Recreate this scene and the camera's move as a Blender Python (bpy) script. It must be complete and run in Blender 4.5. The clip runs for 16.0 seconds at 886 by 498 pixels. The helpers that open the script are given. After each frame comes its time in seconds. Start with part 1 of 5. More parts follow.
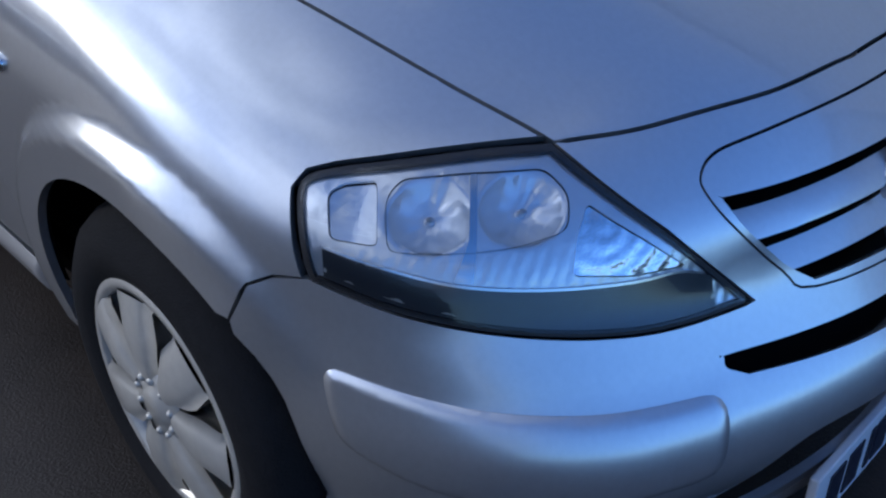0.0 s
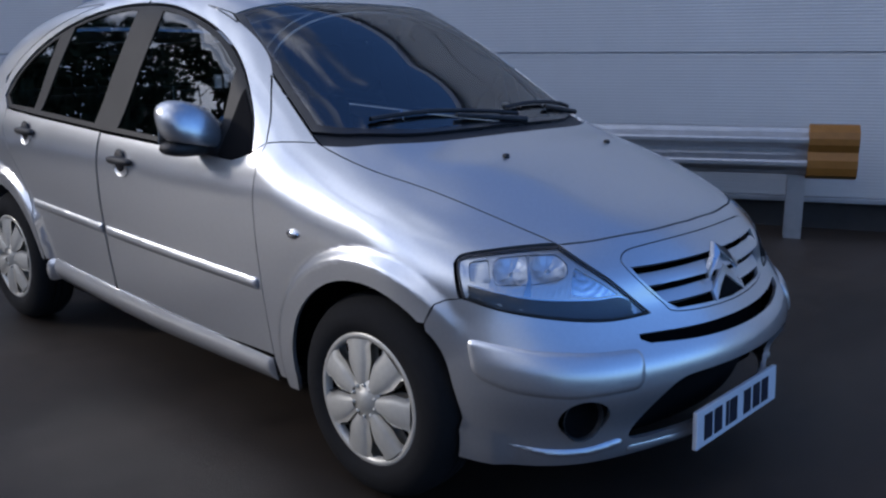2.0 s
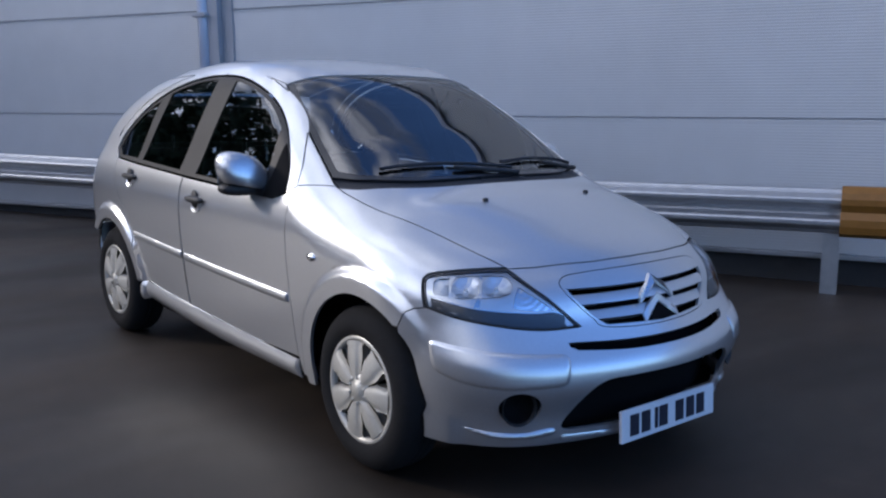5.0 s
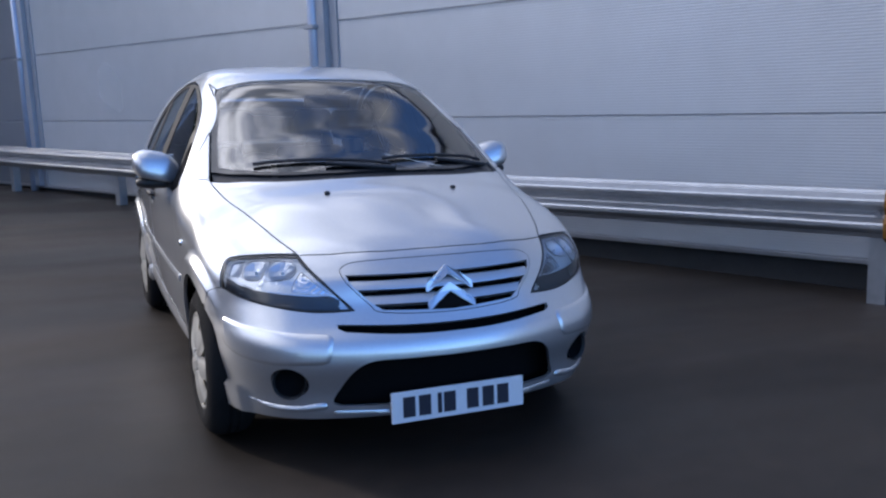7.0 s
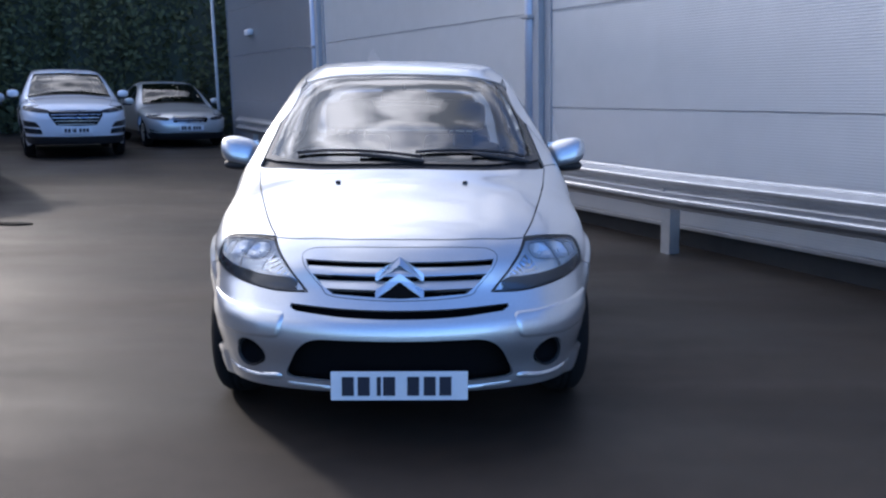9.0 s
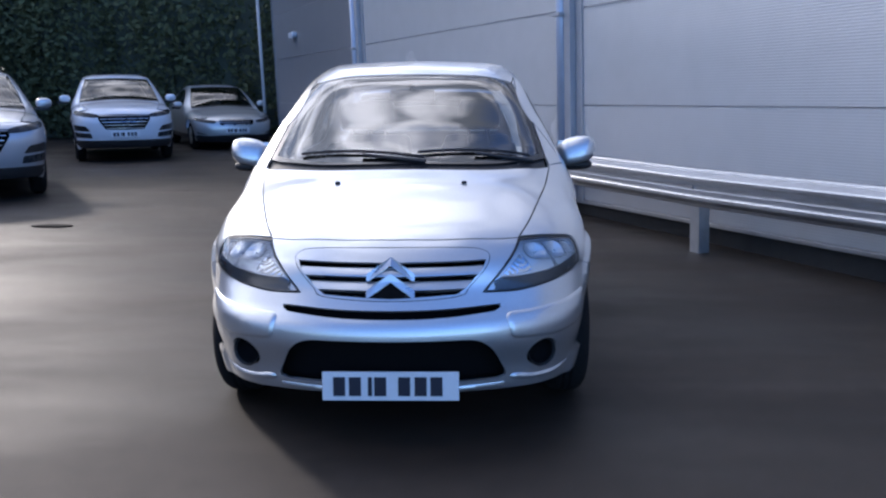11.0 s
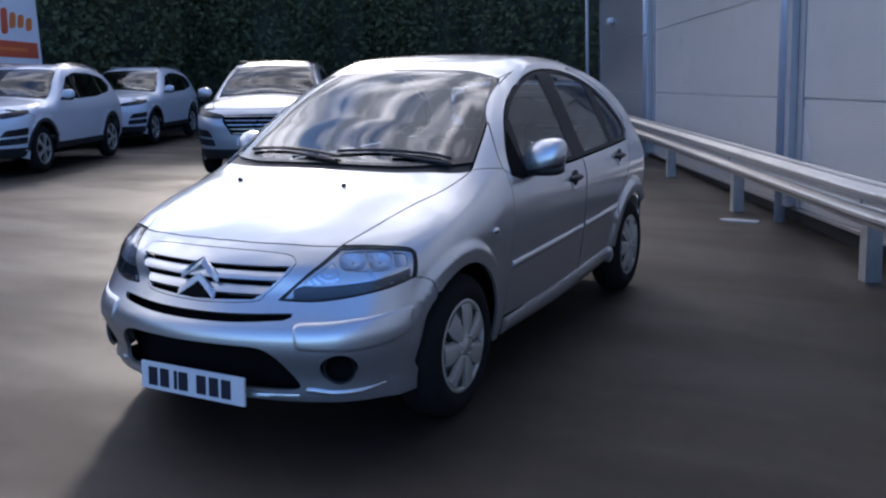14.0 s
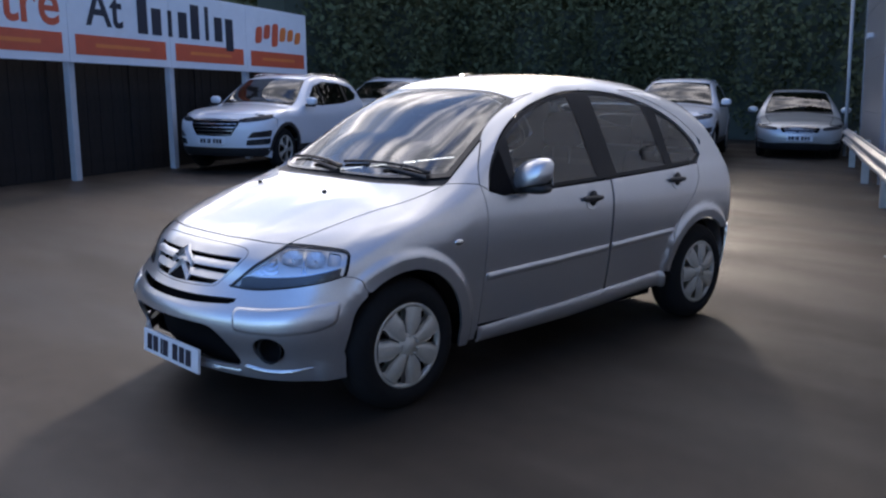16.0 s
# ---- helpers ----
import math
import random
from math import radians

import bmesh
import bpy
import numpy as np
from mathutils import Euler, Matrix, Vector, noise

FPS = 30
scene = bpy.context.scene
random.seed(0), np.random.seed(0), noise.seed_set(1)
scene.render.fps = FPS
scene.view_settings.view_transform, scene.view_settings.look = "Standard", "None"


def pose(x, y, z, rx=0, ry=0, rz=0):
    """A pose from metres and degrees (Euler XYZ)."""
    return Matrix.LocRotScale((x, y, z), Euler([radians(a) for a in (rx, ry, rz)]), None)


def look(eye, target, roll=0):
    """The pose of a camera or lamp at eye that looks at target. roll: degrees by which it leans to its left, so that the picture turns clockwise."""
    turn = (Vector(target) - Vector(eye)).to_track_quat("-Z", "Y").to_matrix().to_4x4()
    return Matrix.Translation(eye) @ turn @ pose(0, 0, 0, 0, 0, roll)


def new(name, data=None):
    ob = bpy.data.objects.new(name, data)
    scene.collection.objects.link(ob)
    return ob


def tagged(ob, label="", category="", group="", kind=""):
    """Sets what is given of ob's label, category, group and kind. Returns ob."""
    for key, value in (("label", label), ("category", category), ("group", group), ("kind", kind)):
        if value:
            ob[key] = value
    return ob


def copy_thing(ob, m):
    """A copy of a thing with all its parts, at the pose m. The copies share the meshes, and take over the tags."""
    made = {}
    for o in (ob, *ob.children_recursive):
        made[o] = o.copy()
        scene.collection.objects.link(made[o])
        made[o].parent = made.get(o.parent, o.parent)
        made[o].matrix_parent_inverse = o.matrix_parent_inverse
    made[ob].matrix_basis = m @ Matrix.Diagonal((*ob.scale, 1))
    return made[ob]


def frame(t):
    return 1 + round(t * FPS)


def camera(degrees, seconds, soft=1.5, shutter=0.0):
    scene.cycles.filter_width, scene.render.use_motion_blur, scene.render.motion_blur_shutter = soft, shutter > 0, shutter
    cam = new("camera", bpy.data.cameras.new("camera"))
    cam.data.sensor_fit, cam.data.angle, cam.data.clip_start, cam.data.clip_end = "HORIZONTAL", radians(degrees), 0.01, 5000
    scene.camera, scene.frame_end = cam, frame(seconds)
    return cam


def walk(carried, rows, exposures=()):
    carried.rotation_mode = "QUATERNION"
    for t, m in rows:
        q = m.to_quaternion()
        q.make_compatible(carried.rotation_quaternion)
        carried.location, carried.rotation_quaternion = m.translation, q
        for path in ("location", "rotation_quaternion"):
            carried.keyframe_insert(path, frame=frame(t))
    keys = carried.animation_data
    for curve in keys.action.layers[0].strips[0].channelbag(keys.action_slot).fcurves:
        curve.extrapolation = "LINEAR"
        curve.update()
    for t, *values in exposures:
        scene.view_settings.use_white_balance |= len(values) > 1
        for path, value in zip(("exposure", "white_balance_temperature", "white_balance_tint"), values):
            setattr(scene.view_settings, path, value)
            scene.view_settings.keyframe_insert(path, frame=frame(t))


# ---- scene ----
SLOPE = pose(0, 0, 0, 0, 1.6, 0)      # the yard falls gently towards the hall
cam = camera(52.5, 16.0, soft=2.3)
PATH = [
    (0, (-1.218, -0.969, 1.196), (-0.018, 0.215, 0.12), 1.5),
    (0.5, (-1.504, -1.137, 1.263), (-0.186, 0.061, 0.353), 1.7),
    (1, (-1.844, -1.41, 1.275), (-0.463, -0.131, 0.6), 1.9),
    (1.5, (-2.174, -1.587, 1.266), (-0.742, -0.297, 0.734), 1.0),
    (2, (-2.412, -1.783, 1.301), (-0.985, -0.458, 0.843), 0.3),
    (2.5, (-2.576, -2.059, 1.299), (-1.213, -0.643, 0.929), -0.4),
    (3, (-2.655, -2.191, 1.312), (-1.323, -0.742, 0.958), 0.6),
    (5.5, (-2.411, -2.721, 1.323), (-1.223, -1.147, 0.99), 0.7),
    (6, (-2.076, -2.966, 1.326), (-1.027, -1.303, 0.962), -0.0),
    (6.5, (-1.703, -3.326, 1.317), (-0.801, -1.571, 0.986), -1.0),
    (7, (-1.279, -3.581, 1.31), (-0.501, -1.767, 0.987), -0.5),
    (7.5, (-0.825, -3.769, 1.347), (-0.214, -1.892, 1.026), -0.3),
    (8, (-0.4, -3.979, 1.375), (-0.015, -2.046, 1.037), 1.5),
    (8.5, (-0.113, -4.003, 1.36), (0.087, -2.044, 1.015), -0.3),
    (9, (0.057, -3.997, 1.37), (0.12, -2.03, 1.012), 0.4),
    (11.5, (0.492, -3.983, 1.369), (0.367, -2.02, 1.01), -0.7),
    (12, (0.841, -3.93, 1.364), (0.58, -1.983, 0.986), -0.3),
    (12.5, (1.201, -3.727, 1.373), (0.782, -1.813, 0.975), -0.6),
    (13, (1.628, -3.601, 1.374), (1.04, -1.726, 0.998), -0.6),
    (13.5, (2.074, -3.397, 1.366), (1.32, -1.582, 0.996), -0.4),
    (14, (2.397, -3.204, 1.403), (1.484, -1.466, 1.021), -0.7),
    (14.5, (2.866, -3.073, 1.408), (1.788, -1.426, 1.06), -0.8),
    (15, (3.184, -2.865, 1.396), (1.992, -1.299, 1.04), -0.4),
    (15.5, (3.422, -2.669, 1.433), (2.116, -1.198, 1.07), 0.2),
    (16, (3.718, -2.568, 1.44), (2.294, -1.209, 1.084), 0.4),
]
walk(cam, [(t, SLOPE @ look(eye, target, roll)) for t, eye, target, roll in PATH], exposures=[(0.0, -0.95, 5550, 14), (1.5, -0.98, 5850, 15), (3.0, -0.46, 6200, 16), (6.0, -0.42, 6250, 16), (8.0, -0.04, 6450, 16), (11.5, -0.10, 6350, 17), (13.0, -0.46, 6300, 17), (16.0, -0.20, 7150, 18)])

# ---- sky, sun ----
SUN_AZ, SUN_EL = radians(-38), radians(24)     # azimuth from +y towards +x
world = bpy.data.worlds.new("sky")
scene.world = world
world.use_nodes = True
wn, wl = world.node_tree.nodes, world.node_tree.links
wn.clear()
sky = wn.new("ShaderNodeTexSky")
sky.sky_type, sky.sun_disc = "NISHITA", False
sky.sun_elevation, sky.sun_rotation = SUN_EL, SUN_AZ
tc = wn.new("ShaderNodeTexCoord")
cmap = wn.new("ShaderNodeMapping")
cmap.inputs["Scale"].default_value = (1.0, 1.0, 2.6)
cl1 = wn.new("ShaderNodeTexNoise")
cl1.inputs["Scale"].default_value, cl1.inputs["Detail"].default_value, cl1.inputs["Roughness"].default_value = 2.3, 9, 0.58
ramp = wn.new("ShaderNodeValToRGB")
ramp.color_ramp.elements[0].position, ramp.color_ramp.elements[1].position = 0.64, 0.80
shade = wn.new("ShaderNodeTexNoise")
shade.inputs["Scale"].default_value, shade.inputs["Detail"].default_value = 5.5, 7
sramp = wn.new("ShaderNodeValToRGB")
sramp.color_ramp.elements[0].position, sramp.color_ramp.elements[1].position = 0.42, 0.60
sramp.color_ramp.elements[0].color, sramp.color_ramp.elements[1].color = (2.6, 3.0, 3.7, 1), (11.5, 12.1, 13.2, 1)
cmix = wn.new("ShaderNodeMix")
cmix.data_type = "RGBA"
bg = wn.new("ShaderNodeBackground")
bg.inputs["Strength"].default_value = 0.12
wo = wn.new("ShaderNodeOutputWorld")
wl.new(tc.outputs["Generated"], cmap.inputs["Vector"])
wl.new(cmap.outputs["Vector"], cl1.inputs["Vector"])
wl.new(cmap.outputs["Vector"], shade.inputs["Vector"])

wl.new(shade.outputs["Fac"], sramp.inputs["Fac"])
wl.new(ramp.outputs["Color"], cmix.inputs["Factor"])
blue = wn.new("ShaderNodeVectorMath")
blue.operation = "MULTIPLY"
blue.inputs[1].default_value = (1.25, 1.85, 2.75)
wl.new(sky.outputs["Color"], blue.inputs[0])
haze_dot, haze, hazed = wn.new("ShaderNodeVectorMath"), wn.new("ShaderNodeMapRange"), wn.new("ShaderNodeVectorMath")
haze_dot.operation, haze_dot.inputs[1].default_value = "DOT_PRODUCT", (0.1, -0.92, 0.38)      # pale haze over the south
haze.inputs["From Min"].default_value, haze.inputs["From Max"].default_value = 0.1, 1.0
haze.inputs["To Min"].default_value, haze.inputs["To Max"].default_value = 0.95, 1.35
hazed.operation = "SCALE"
wl.new(tc.outputs["Generated"], haze_dot.inputs[0])
wl.new(haze_dot.outputs["Value"], haze.inputs["Value"])
wl.new(blue.outputs["Vector"], hazed.inputs[0])
wl.new(haze.outputs["Result"], hazed.inputs["Scale"])
wl.new(hazed.outputs["Vector"], cmix.inputs["A"])
sdot = wn.new("ShaderNodeVectorMath")
sdot.operation = "DOT_PRODUCT"
sdot.inputs[1].default_value = (-0.62, 0.50, 0.60)      # the bright bank of cloud beside the sun
near_sun = wn.new("ShaderNodeMapRange")
near_sun.inputs["From Min"].default_value, near_sun.inputs["From Max"].default_value = 0.55, 1.0
near_sun.inputs["To Min"].default_value, near_sun.inputs["To Max"].default_value = 1.0, 3.4
lit = wn.new("ShaderNodeVectorMath")
lit.operation = "SCALE"
wl.new(tc.outputs["Generated"], sdot.inputs[0])
wl.new(sdot.outputs["Value"], near_sun.inputs["Value"])
cover = wn.new("ShaderNodeMapRange")
cover.inputs["From Min"].default_value, cover.inputs["From Max"].default_value = -0.2, 0.9
cover.inputs["To Min"].default_value, cover.inputs["To Max"].default_value = 0.0, 0.29
wl.new(sdot.outputs["Value"], cover.inputs["Value"])
more = wn.new("ShaderNodeMath")
more.operation = "ADD"
wl.new(cover.outputs["Result"], more.inputs[0])
wl.new(cl1.outputs["Fac"], more.inputs[1])
wl.new(more.outputs[0], ramp.inputs["Fac"])
wl.new(sramp.outputs["Color"], lit.inputs[0])
wl.new(near_sun.outputs["Result"], lit.inputs["Scale"])
wl.new(lit.outputs["Vector"], cmix.inputs["B"])
wl.new(cmix.outputs["Result"], bg.inputs["Color"])
wl.new(bg.outputs["Background"], wo.inputs["Surface"])

sun = new("sun", bpy.data.lights.new("sun", "SUN"))
sun.data.energy, sun.data.angle, sun.data.color = 2.5, radians(5), (1.0, 0.93, 0.82)
sun.matrix_world = look((math.sin(SUN_AZ) * 40, math.cos(SUN_AZ) * 40, math.tan(SUN_EL) * 40), (0, 0, 0))


# ---- materials ----
def material(name, color, rough=0.5, metal=0.0, vary=0.0, scale=20.0, bump=0.0, bump_scale=200.0, coat=0.0, spec=0.5, coat_rough=0.03, island=False, stretch=(1, 1, 1)):
    """A principled surface whose colour varies by a large and a fine noise, with a fine relief."""
    m = bpy.data.materials.new(name)
    m.use_nodes = True
    n, l = m.node_tree.nodes, m.node_tree.links
    b = n["Principled BSDF"]
    b.inputs["Base Color"].default_value = (*color, 1)
    b.inputs["Roughness"].default_value, b.inputs["Metallic"].default_value = rough, metal
    b.inputs["Coat Weight"].default_value, b.inputs["Coat Roughness"].default_value = coat, coat_rough
    b.inputs["Specular IOR Level"].default_value = spec
    co = n.new("ShaderNodeTexCoord")
    mp = n.new("ShaderNodeMapping")
    mp.inputs["Scale"].default_value = stretch
    l.new(co.outputs["Object"], mp.inputs["Vector"])
    if vary:
        big, fine = n.new("ShaderNodeTexNoise"), n.new("ShaderNodeTexNoise")
        big.inputs["Scale"].default_value, big.inputs["Detail"].default_value = scale * 0.12, 4
        fine.inputs["Scale"].default_value, fine.inputs["Detail"].default_value = scale, 6
        add = n.new("ShaderNodeMath")
        add.operation = "ADD"
        l.new(mp.outputs["Vector"], big.inputs["Vector"])
        l.new(mp.outputs["Vector"], fine.inputs["Vector"])
        l.new(big.outputs["Fac"], add.inputs[0])
        l.new(fine.outputs["Fac"], add.inputs[1])
        rg = n.new("ShaderNodeMapRange")
        rg.inputs["From Min"].default_value, rg.inputs["From Max"].default_value = 0.6, 1.4
        rg.inputs["To Min"].default_value, rg.inputs["To Max"].default_value = 1 - vary, 1 + vary
        l.new(add.outputs[0], rg.inputs["Value"])
        mul = n.new("ShaderNodeVectorMath")
        mul.operation = "SCALE"
        mul.inputs[0].default_value = color
        l.new(rg.outputs["Result"], mul.inputs["Scale"])
        l.new(mul.outputs["Vector"], b.inputs["Base Color"])
        rr = n.new("ShaderNodeMapRange")
        rr.inputs["To Min"].default_value, rr.inputs["To Max"].default_value = max(0.02, rough - 0.12 * vary / 0.2), min(1, rough + 0.12 * vary / 0.2)
        l.new(big.outputs["Fac"], rr.inputs["Value"])
        l.new(rr.outputs["Result"], b.inputs["Roughness"])
    if bump:
        bn, bp = n.new("ShaderNodeTexNoise"), n.new("ShaderNodeBump")
        bn.inputs["Scale"].default_value, bn.inputs["Detail"].default_value = bump_scale, 5
        bp.inputs["Strength"].default_value, bp.inputs["Distance"].default_value = bump, 0.01
        l.new(mp.outputs["Vector"], bn.inputs["Vector"])
        l.new(bn.outputs["Fac"], bp.inputs["Height"])
        l.new(bp.outputs["Normal"], b.inputs["Normal"])
    return m


def thin_glass(name, tint, gloss=0.04, rough=0.0):
    """A thin pane: it lets tinted light through and mirrors by Fresnel."""
    m = bpy.data.materials.new(name)
    m.use_nodes = True
    n, l = m.node_tree.nodes, m.node_tree.links
    n.clear()
    tr, gl, mx, fr, out = (n.new("ShaderNode" + k) for k in ("BsdfTransparent", "BsdfGlossy", "MixShader", "Fresnel", "OutputMaterial"))
    tr.inputs["Color"].default_value = (*tint, 1)
    gl.inputs["Roughness"].default_value = rough
    fr.inputs["IOR"].default_value = 1.5 + gloss
    l.new(fr.outputs["Fac"], mx.inputs["Fac"])
    l.new(tr.outputs["BSDF"], mx.inputs[1])
    l.new(gl.outputs["BSDF"], mx.inputs[2])
    l.new(mx.outputs["Shader"], out.inputs["Surface"])
    return m


SILVER = material("silver metallic paint", (0.64, 0.655, 0.68), 0.31, 0.82, 0.05, 900, 0.0, coat=1.0)
WHITE = material("white car paint", (0.72, 0.75, 0.80), 0.35, 0.0, 0.03, 30, coat=1.0)
SUV_SILVER = material("silver grey paint", (0.52, 0.54, 0.58), 0.33, 0.6, 0.03, 300, coat=1.0)
SALOON_PAINT = material("pale silver paint", (0.55, 0.57, 0.58), 0.36, 0.5, 0.03, 300, coat=1.0)
BLACK = material("black plastic", (0.018, 0.018, 0.02), 0.55, 0, 0.15, 120, 0.15, 900)
GLOSS_BLACK = material("gloss black trim", (0.010, 0.010, 0.012), 0.32, 0, 0.1, 60, coat=0.4)
PILLAR = material("grey pillar tape", (0.020, 0.020, 0.021), 0.5, 0, 0.1, 60, spec=0.2)
DARK = material("dark liner", (0.006, 0.006, 0.007), 0.9, 0, 0.1, 30, spec=0.1)
RUBBER = material("tyre rubber", (0.010, 0.010, 0.011), 0.9, 0, 0.25, 60, 0.3, 300, spec=0.2)
HUBCAP = material("silver hubcap plastic", (0.50, 0.485, 0.44), 0.38, 0.35, 0.1, 60, coat=0.3)
CHROME = material("chrome", (0.75, 0.76, 0.78), 0.12, 1.0, 0.03, 100)
REFLECTOR = material("lamp reflector", (0.95, 0.955, 0.965), 0.18, 0.60, 0.03, 60, 0.1, 60)
CUP = material("bright lamp cup", (0.90, 0.91, 0.93), 0.10, 1.0, 0.03, 80, 0.12, 70)
EMBLEM = material("worn emblem chrome", (0.62, 0.63, 0.66), 0.28, 1.0, 0.05, 100)
PLATE = material("white plate", (0.72, 0.74, 0.78), 0.35, 0, 0.03, 60)
PLATE_INK = material("plate characters", (0.012, 0.014, 0.03), 0.45, 0, 0.1, 60)
SEAT = material("dark seat cloth", (0.013, 0.014, 0.018), 0.9, 0, 0.2, 90, 0.3, 500)
DASH = material("dark dashboard plastic", (0.013, 0.014, 0.017), 0.6, 0, 0.15, 80, 0.2, 600)
WINDSCREEN = thin_glass("windscreen glass", (0.55, 0.63, 0.68), 1.2)
SIDE_GLASS = thin_glass("side window glass", (0.30, 0.35, 0.36), 0.36)
LENS = thin_glass("headlamp lens", (0.92, 0.94, 0.96), 0.0)
APRON = material("grey lamp apron", (0.055, 0.058, 0.064), 0.22, 0.0, 0.1, 60, coat=0.5)


# ---- building kit ----
def part(name, bm, mat, parent=None, label="", smooth=False):
    """Links a bmesh as one mesh object under a thing or a part."""
    me = bpy.data.meshes.new(name)
    bm.to_mesh(me)
    bm.free()
    me.materials.append(mat)
    if smooth:
        for p in me.polygons:
            p.use_smooth = True
    ob = new(name, me)
    if parent:
        ob.parent = parent
    if label:
        ob["label"] = label
    return ob


def empty(name, m=None):
    ob = new(name)
    ob.empty_display_size = 0.2
    if m is not None:
        ob.matrix_basis = m
    return ob


def box(bm, x0, x1, y0, y1, z0, z1, bevel=0.0, m=None):
    """Adds a box, with bevelled edges if asked."""
    r = bmesh.ops.create_cube(bm, size=1.0)
    vs = r["verts"]
    bmesh.ops.transform(bm, verts=vs, matrix=Matrix.Translation(((x0 + x1) / 2, (y0 + y1) / 2, (z0 + z1) / 2)) @ Matrix.Diagonal((x1 - x0, y1 - y0, z1 - z0, 1)))
    if m is not None:
        bmesh.ops.transform(bm, verts=vs, matrix=m)
    if bevel:
        es = list({e for v in vs for e in v.link_edges})
        bmesh.ops.bevel(bm, geom=es, offset=bevel, segments=2, affect="EDGES", profile=0.5)
    return bm


def rod(bm, a, b, r0, r1=None, n=10, cap=True):
    """Adds a round bar from a to b."""
    a, b = Vector(a), Vector(b)
    d = b - a
    m = Matrix.Translation((a + b) / 2) @ d.to_track_quat("Z", "Y").to_matrix().to_4x4()
    bmesh.ops.create_cone(bm, cap_ends=cap, segments=n, radius1=r0, radius2=r0 if r1 is None else r1, depth=d.length, matrix=m)
    return bm


def blob(bm, centre, size, m=None, u=20, v=14, power=1.0):
    """Adds an ellipsoid; power below 1 makes it boxier."""
    r = bmesh.ops.create_uvsphere(bm, u_segments=u, v_segments=v, radius=1.0)
    for w in r["verts"]:
        w.co = Vector([math.copysign(abs(c) ** power, c) * s for c, s in zip(w.co, size)])
    mm = Matrix.Translation(centre) @ (m if m is not None else Matrix())
    bmesh.ops.transform(bm, verts=r["verts"], matrix=mm)
    return r["verts"]


def extrude_outline(bm, pts, depth, m=None):
    """Adds a prism: pts (u, v) in the plane, extruded along w by depth, then moved by m (u, v, w axes)."""
    lo = [bm.verts.new((u, v, 0)) for u, v in pts]
    hi = [bm.verts.new((u, v, depth)) for u, v in pts]
    k = len(pts)
    bm.faces.new(list(reversed(lo)))
    bm.faces.new(hi)
    for i in range(k):
        bm.faces.new((lo[i], lo[(i + 1) % k], hi[(i + 1) % k], hi[i]))
    if m is not None:
        bmesh.ops.transform(bm, verts=lo + hi, matrix=m)
    return bm


def lathe(bm, profile, n=40, m=None, close=False):
    """Adds a surface of revolution round z from (radius, z) pairs."""
    rings = []
    for r, z in profile:
        rings.append([bm.verts.new((r * math.cos(2 * math.pi * i / n), r * math.sin(2 * math.pi * i / n), z)) for i in range(n)])
    pairs = list(zip(rings, rings[1:])) + ([(rings[-1], rings[0])] if close else [])
    for a, b in pairs:
        for i in range(n):
            bm.faces.new((a[i], a[(i + 1) % n], b[(i + 1) % n], b[i]))
    if m is not None:
        bmesh.ops.transform(bm, verts=[v for r in rings for v in r], matrix=m)
    return bm


def words(text, size, mat, parent, m, name="lettering", depth=0.002, stretch=1.0, bold=0.0):
    """Lettering as a mesh, from the built-in font, centred on the pose m."""
    cu = bpy.data.curves.new(name, "FONT")
    cu.body, cu.size, cu.extrude, cu.align_x, cu.align_y, cu.offset = text, size, depth, "CENTER", "CENTER", bold
    tmp = new(name, cu)
    bpy.context.view_layer.update()
    me = bpy.data.meshes.new_from_object(tmp.evaluated_get(bpy.context.evaluated_depsgraph_get()))
    bpy.data.objects.remove(tmp)
    me.transform(m @ Matrix.Diagonal((stretch, 1, 1, 1)))
    me.materials.clear()
    me.materials.append(mat)
    ob = new(name, me)
    ob.parent = parent
    return ob


def curve(*p):
    """A smooth function through (x, y) pairs given flat, with straight ends."""
    xs, ys = np.array(p[0::2], float), np.array(p[1::2], float)
    d = np.diff(ys) / np.diff(xs)
    m = np.zeros_like(xs)
    m[1:-1] = (d[:-1] * np.diff(xs)[1:] + d[1:] * np.diff(xs)[:-1]) / (xs[2:] - xs[:-2])
    m[0], m[-1] = d[0], d[-1]

    def f(x):
        x = np.asarray(x, float)
        i = np.clip(np.searchsorted(xs, x) - 1, 0, len(xs) - 2)
        h = xs[i + 1] - xs[i]
        t = (x - xs[i]) / h
        lo, hi = t < 0, t > 1
        tt = np.clip(t, 0, 1)
        v = (2 * tt**3 - 3 * tt**2 + 1) * ys[i] + (tt**3 - 2 * tt**2 + tt) * h * m[i] + (3 * tt**2 - 2 * tt**3) * ys[i + 1] + (tt**3 - tt**2) * h * m[i + 1]
        return v + np.where(lo, t * h * m[0], 0) + np.where(hi, (t - 1) * h * m[-1], 0)
    return f


def smooth_path(pts, n=8, closed=False):
    """A Catmull-Rom line through the points."""
    p = [np.array(q, float) for q in pts]
    out = []
    k = len(p)
    for i in range(k if closed else k - 1):
        if closed:
            a, b, c, d = p[i - 1], p[i], p[(i + 1) % k], p[(i + 2) % k]
        else:
            b, c = p[i], p[i + 1]
            a = p[i - 1] if i else 2 * b - c
            d = p[i + 2] if i + 2 < k else 2 * c - b
        for j in range(n):
            t = j / n
            out.append(0.5 * (2 * b + (c - a) * t + (2 * a - 5 * b + 4 * c - d) * t * t + (3 * b - a - 3 * c + d) * t**3))
    if not closed:
        out.append(p[-1])
    return out


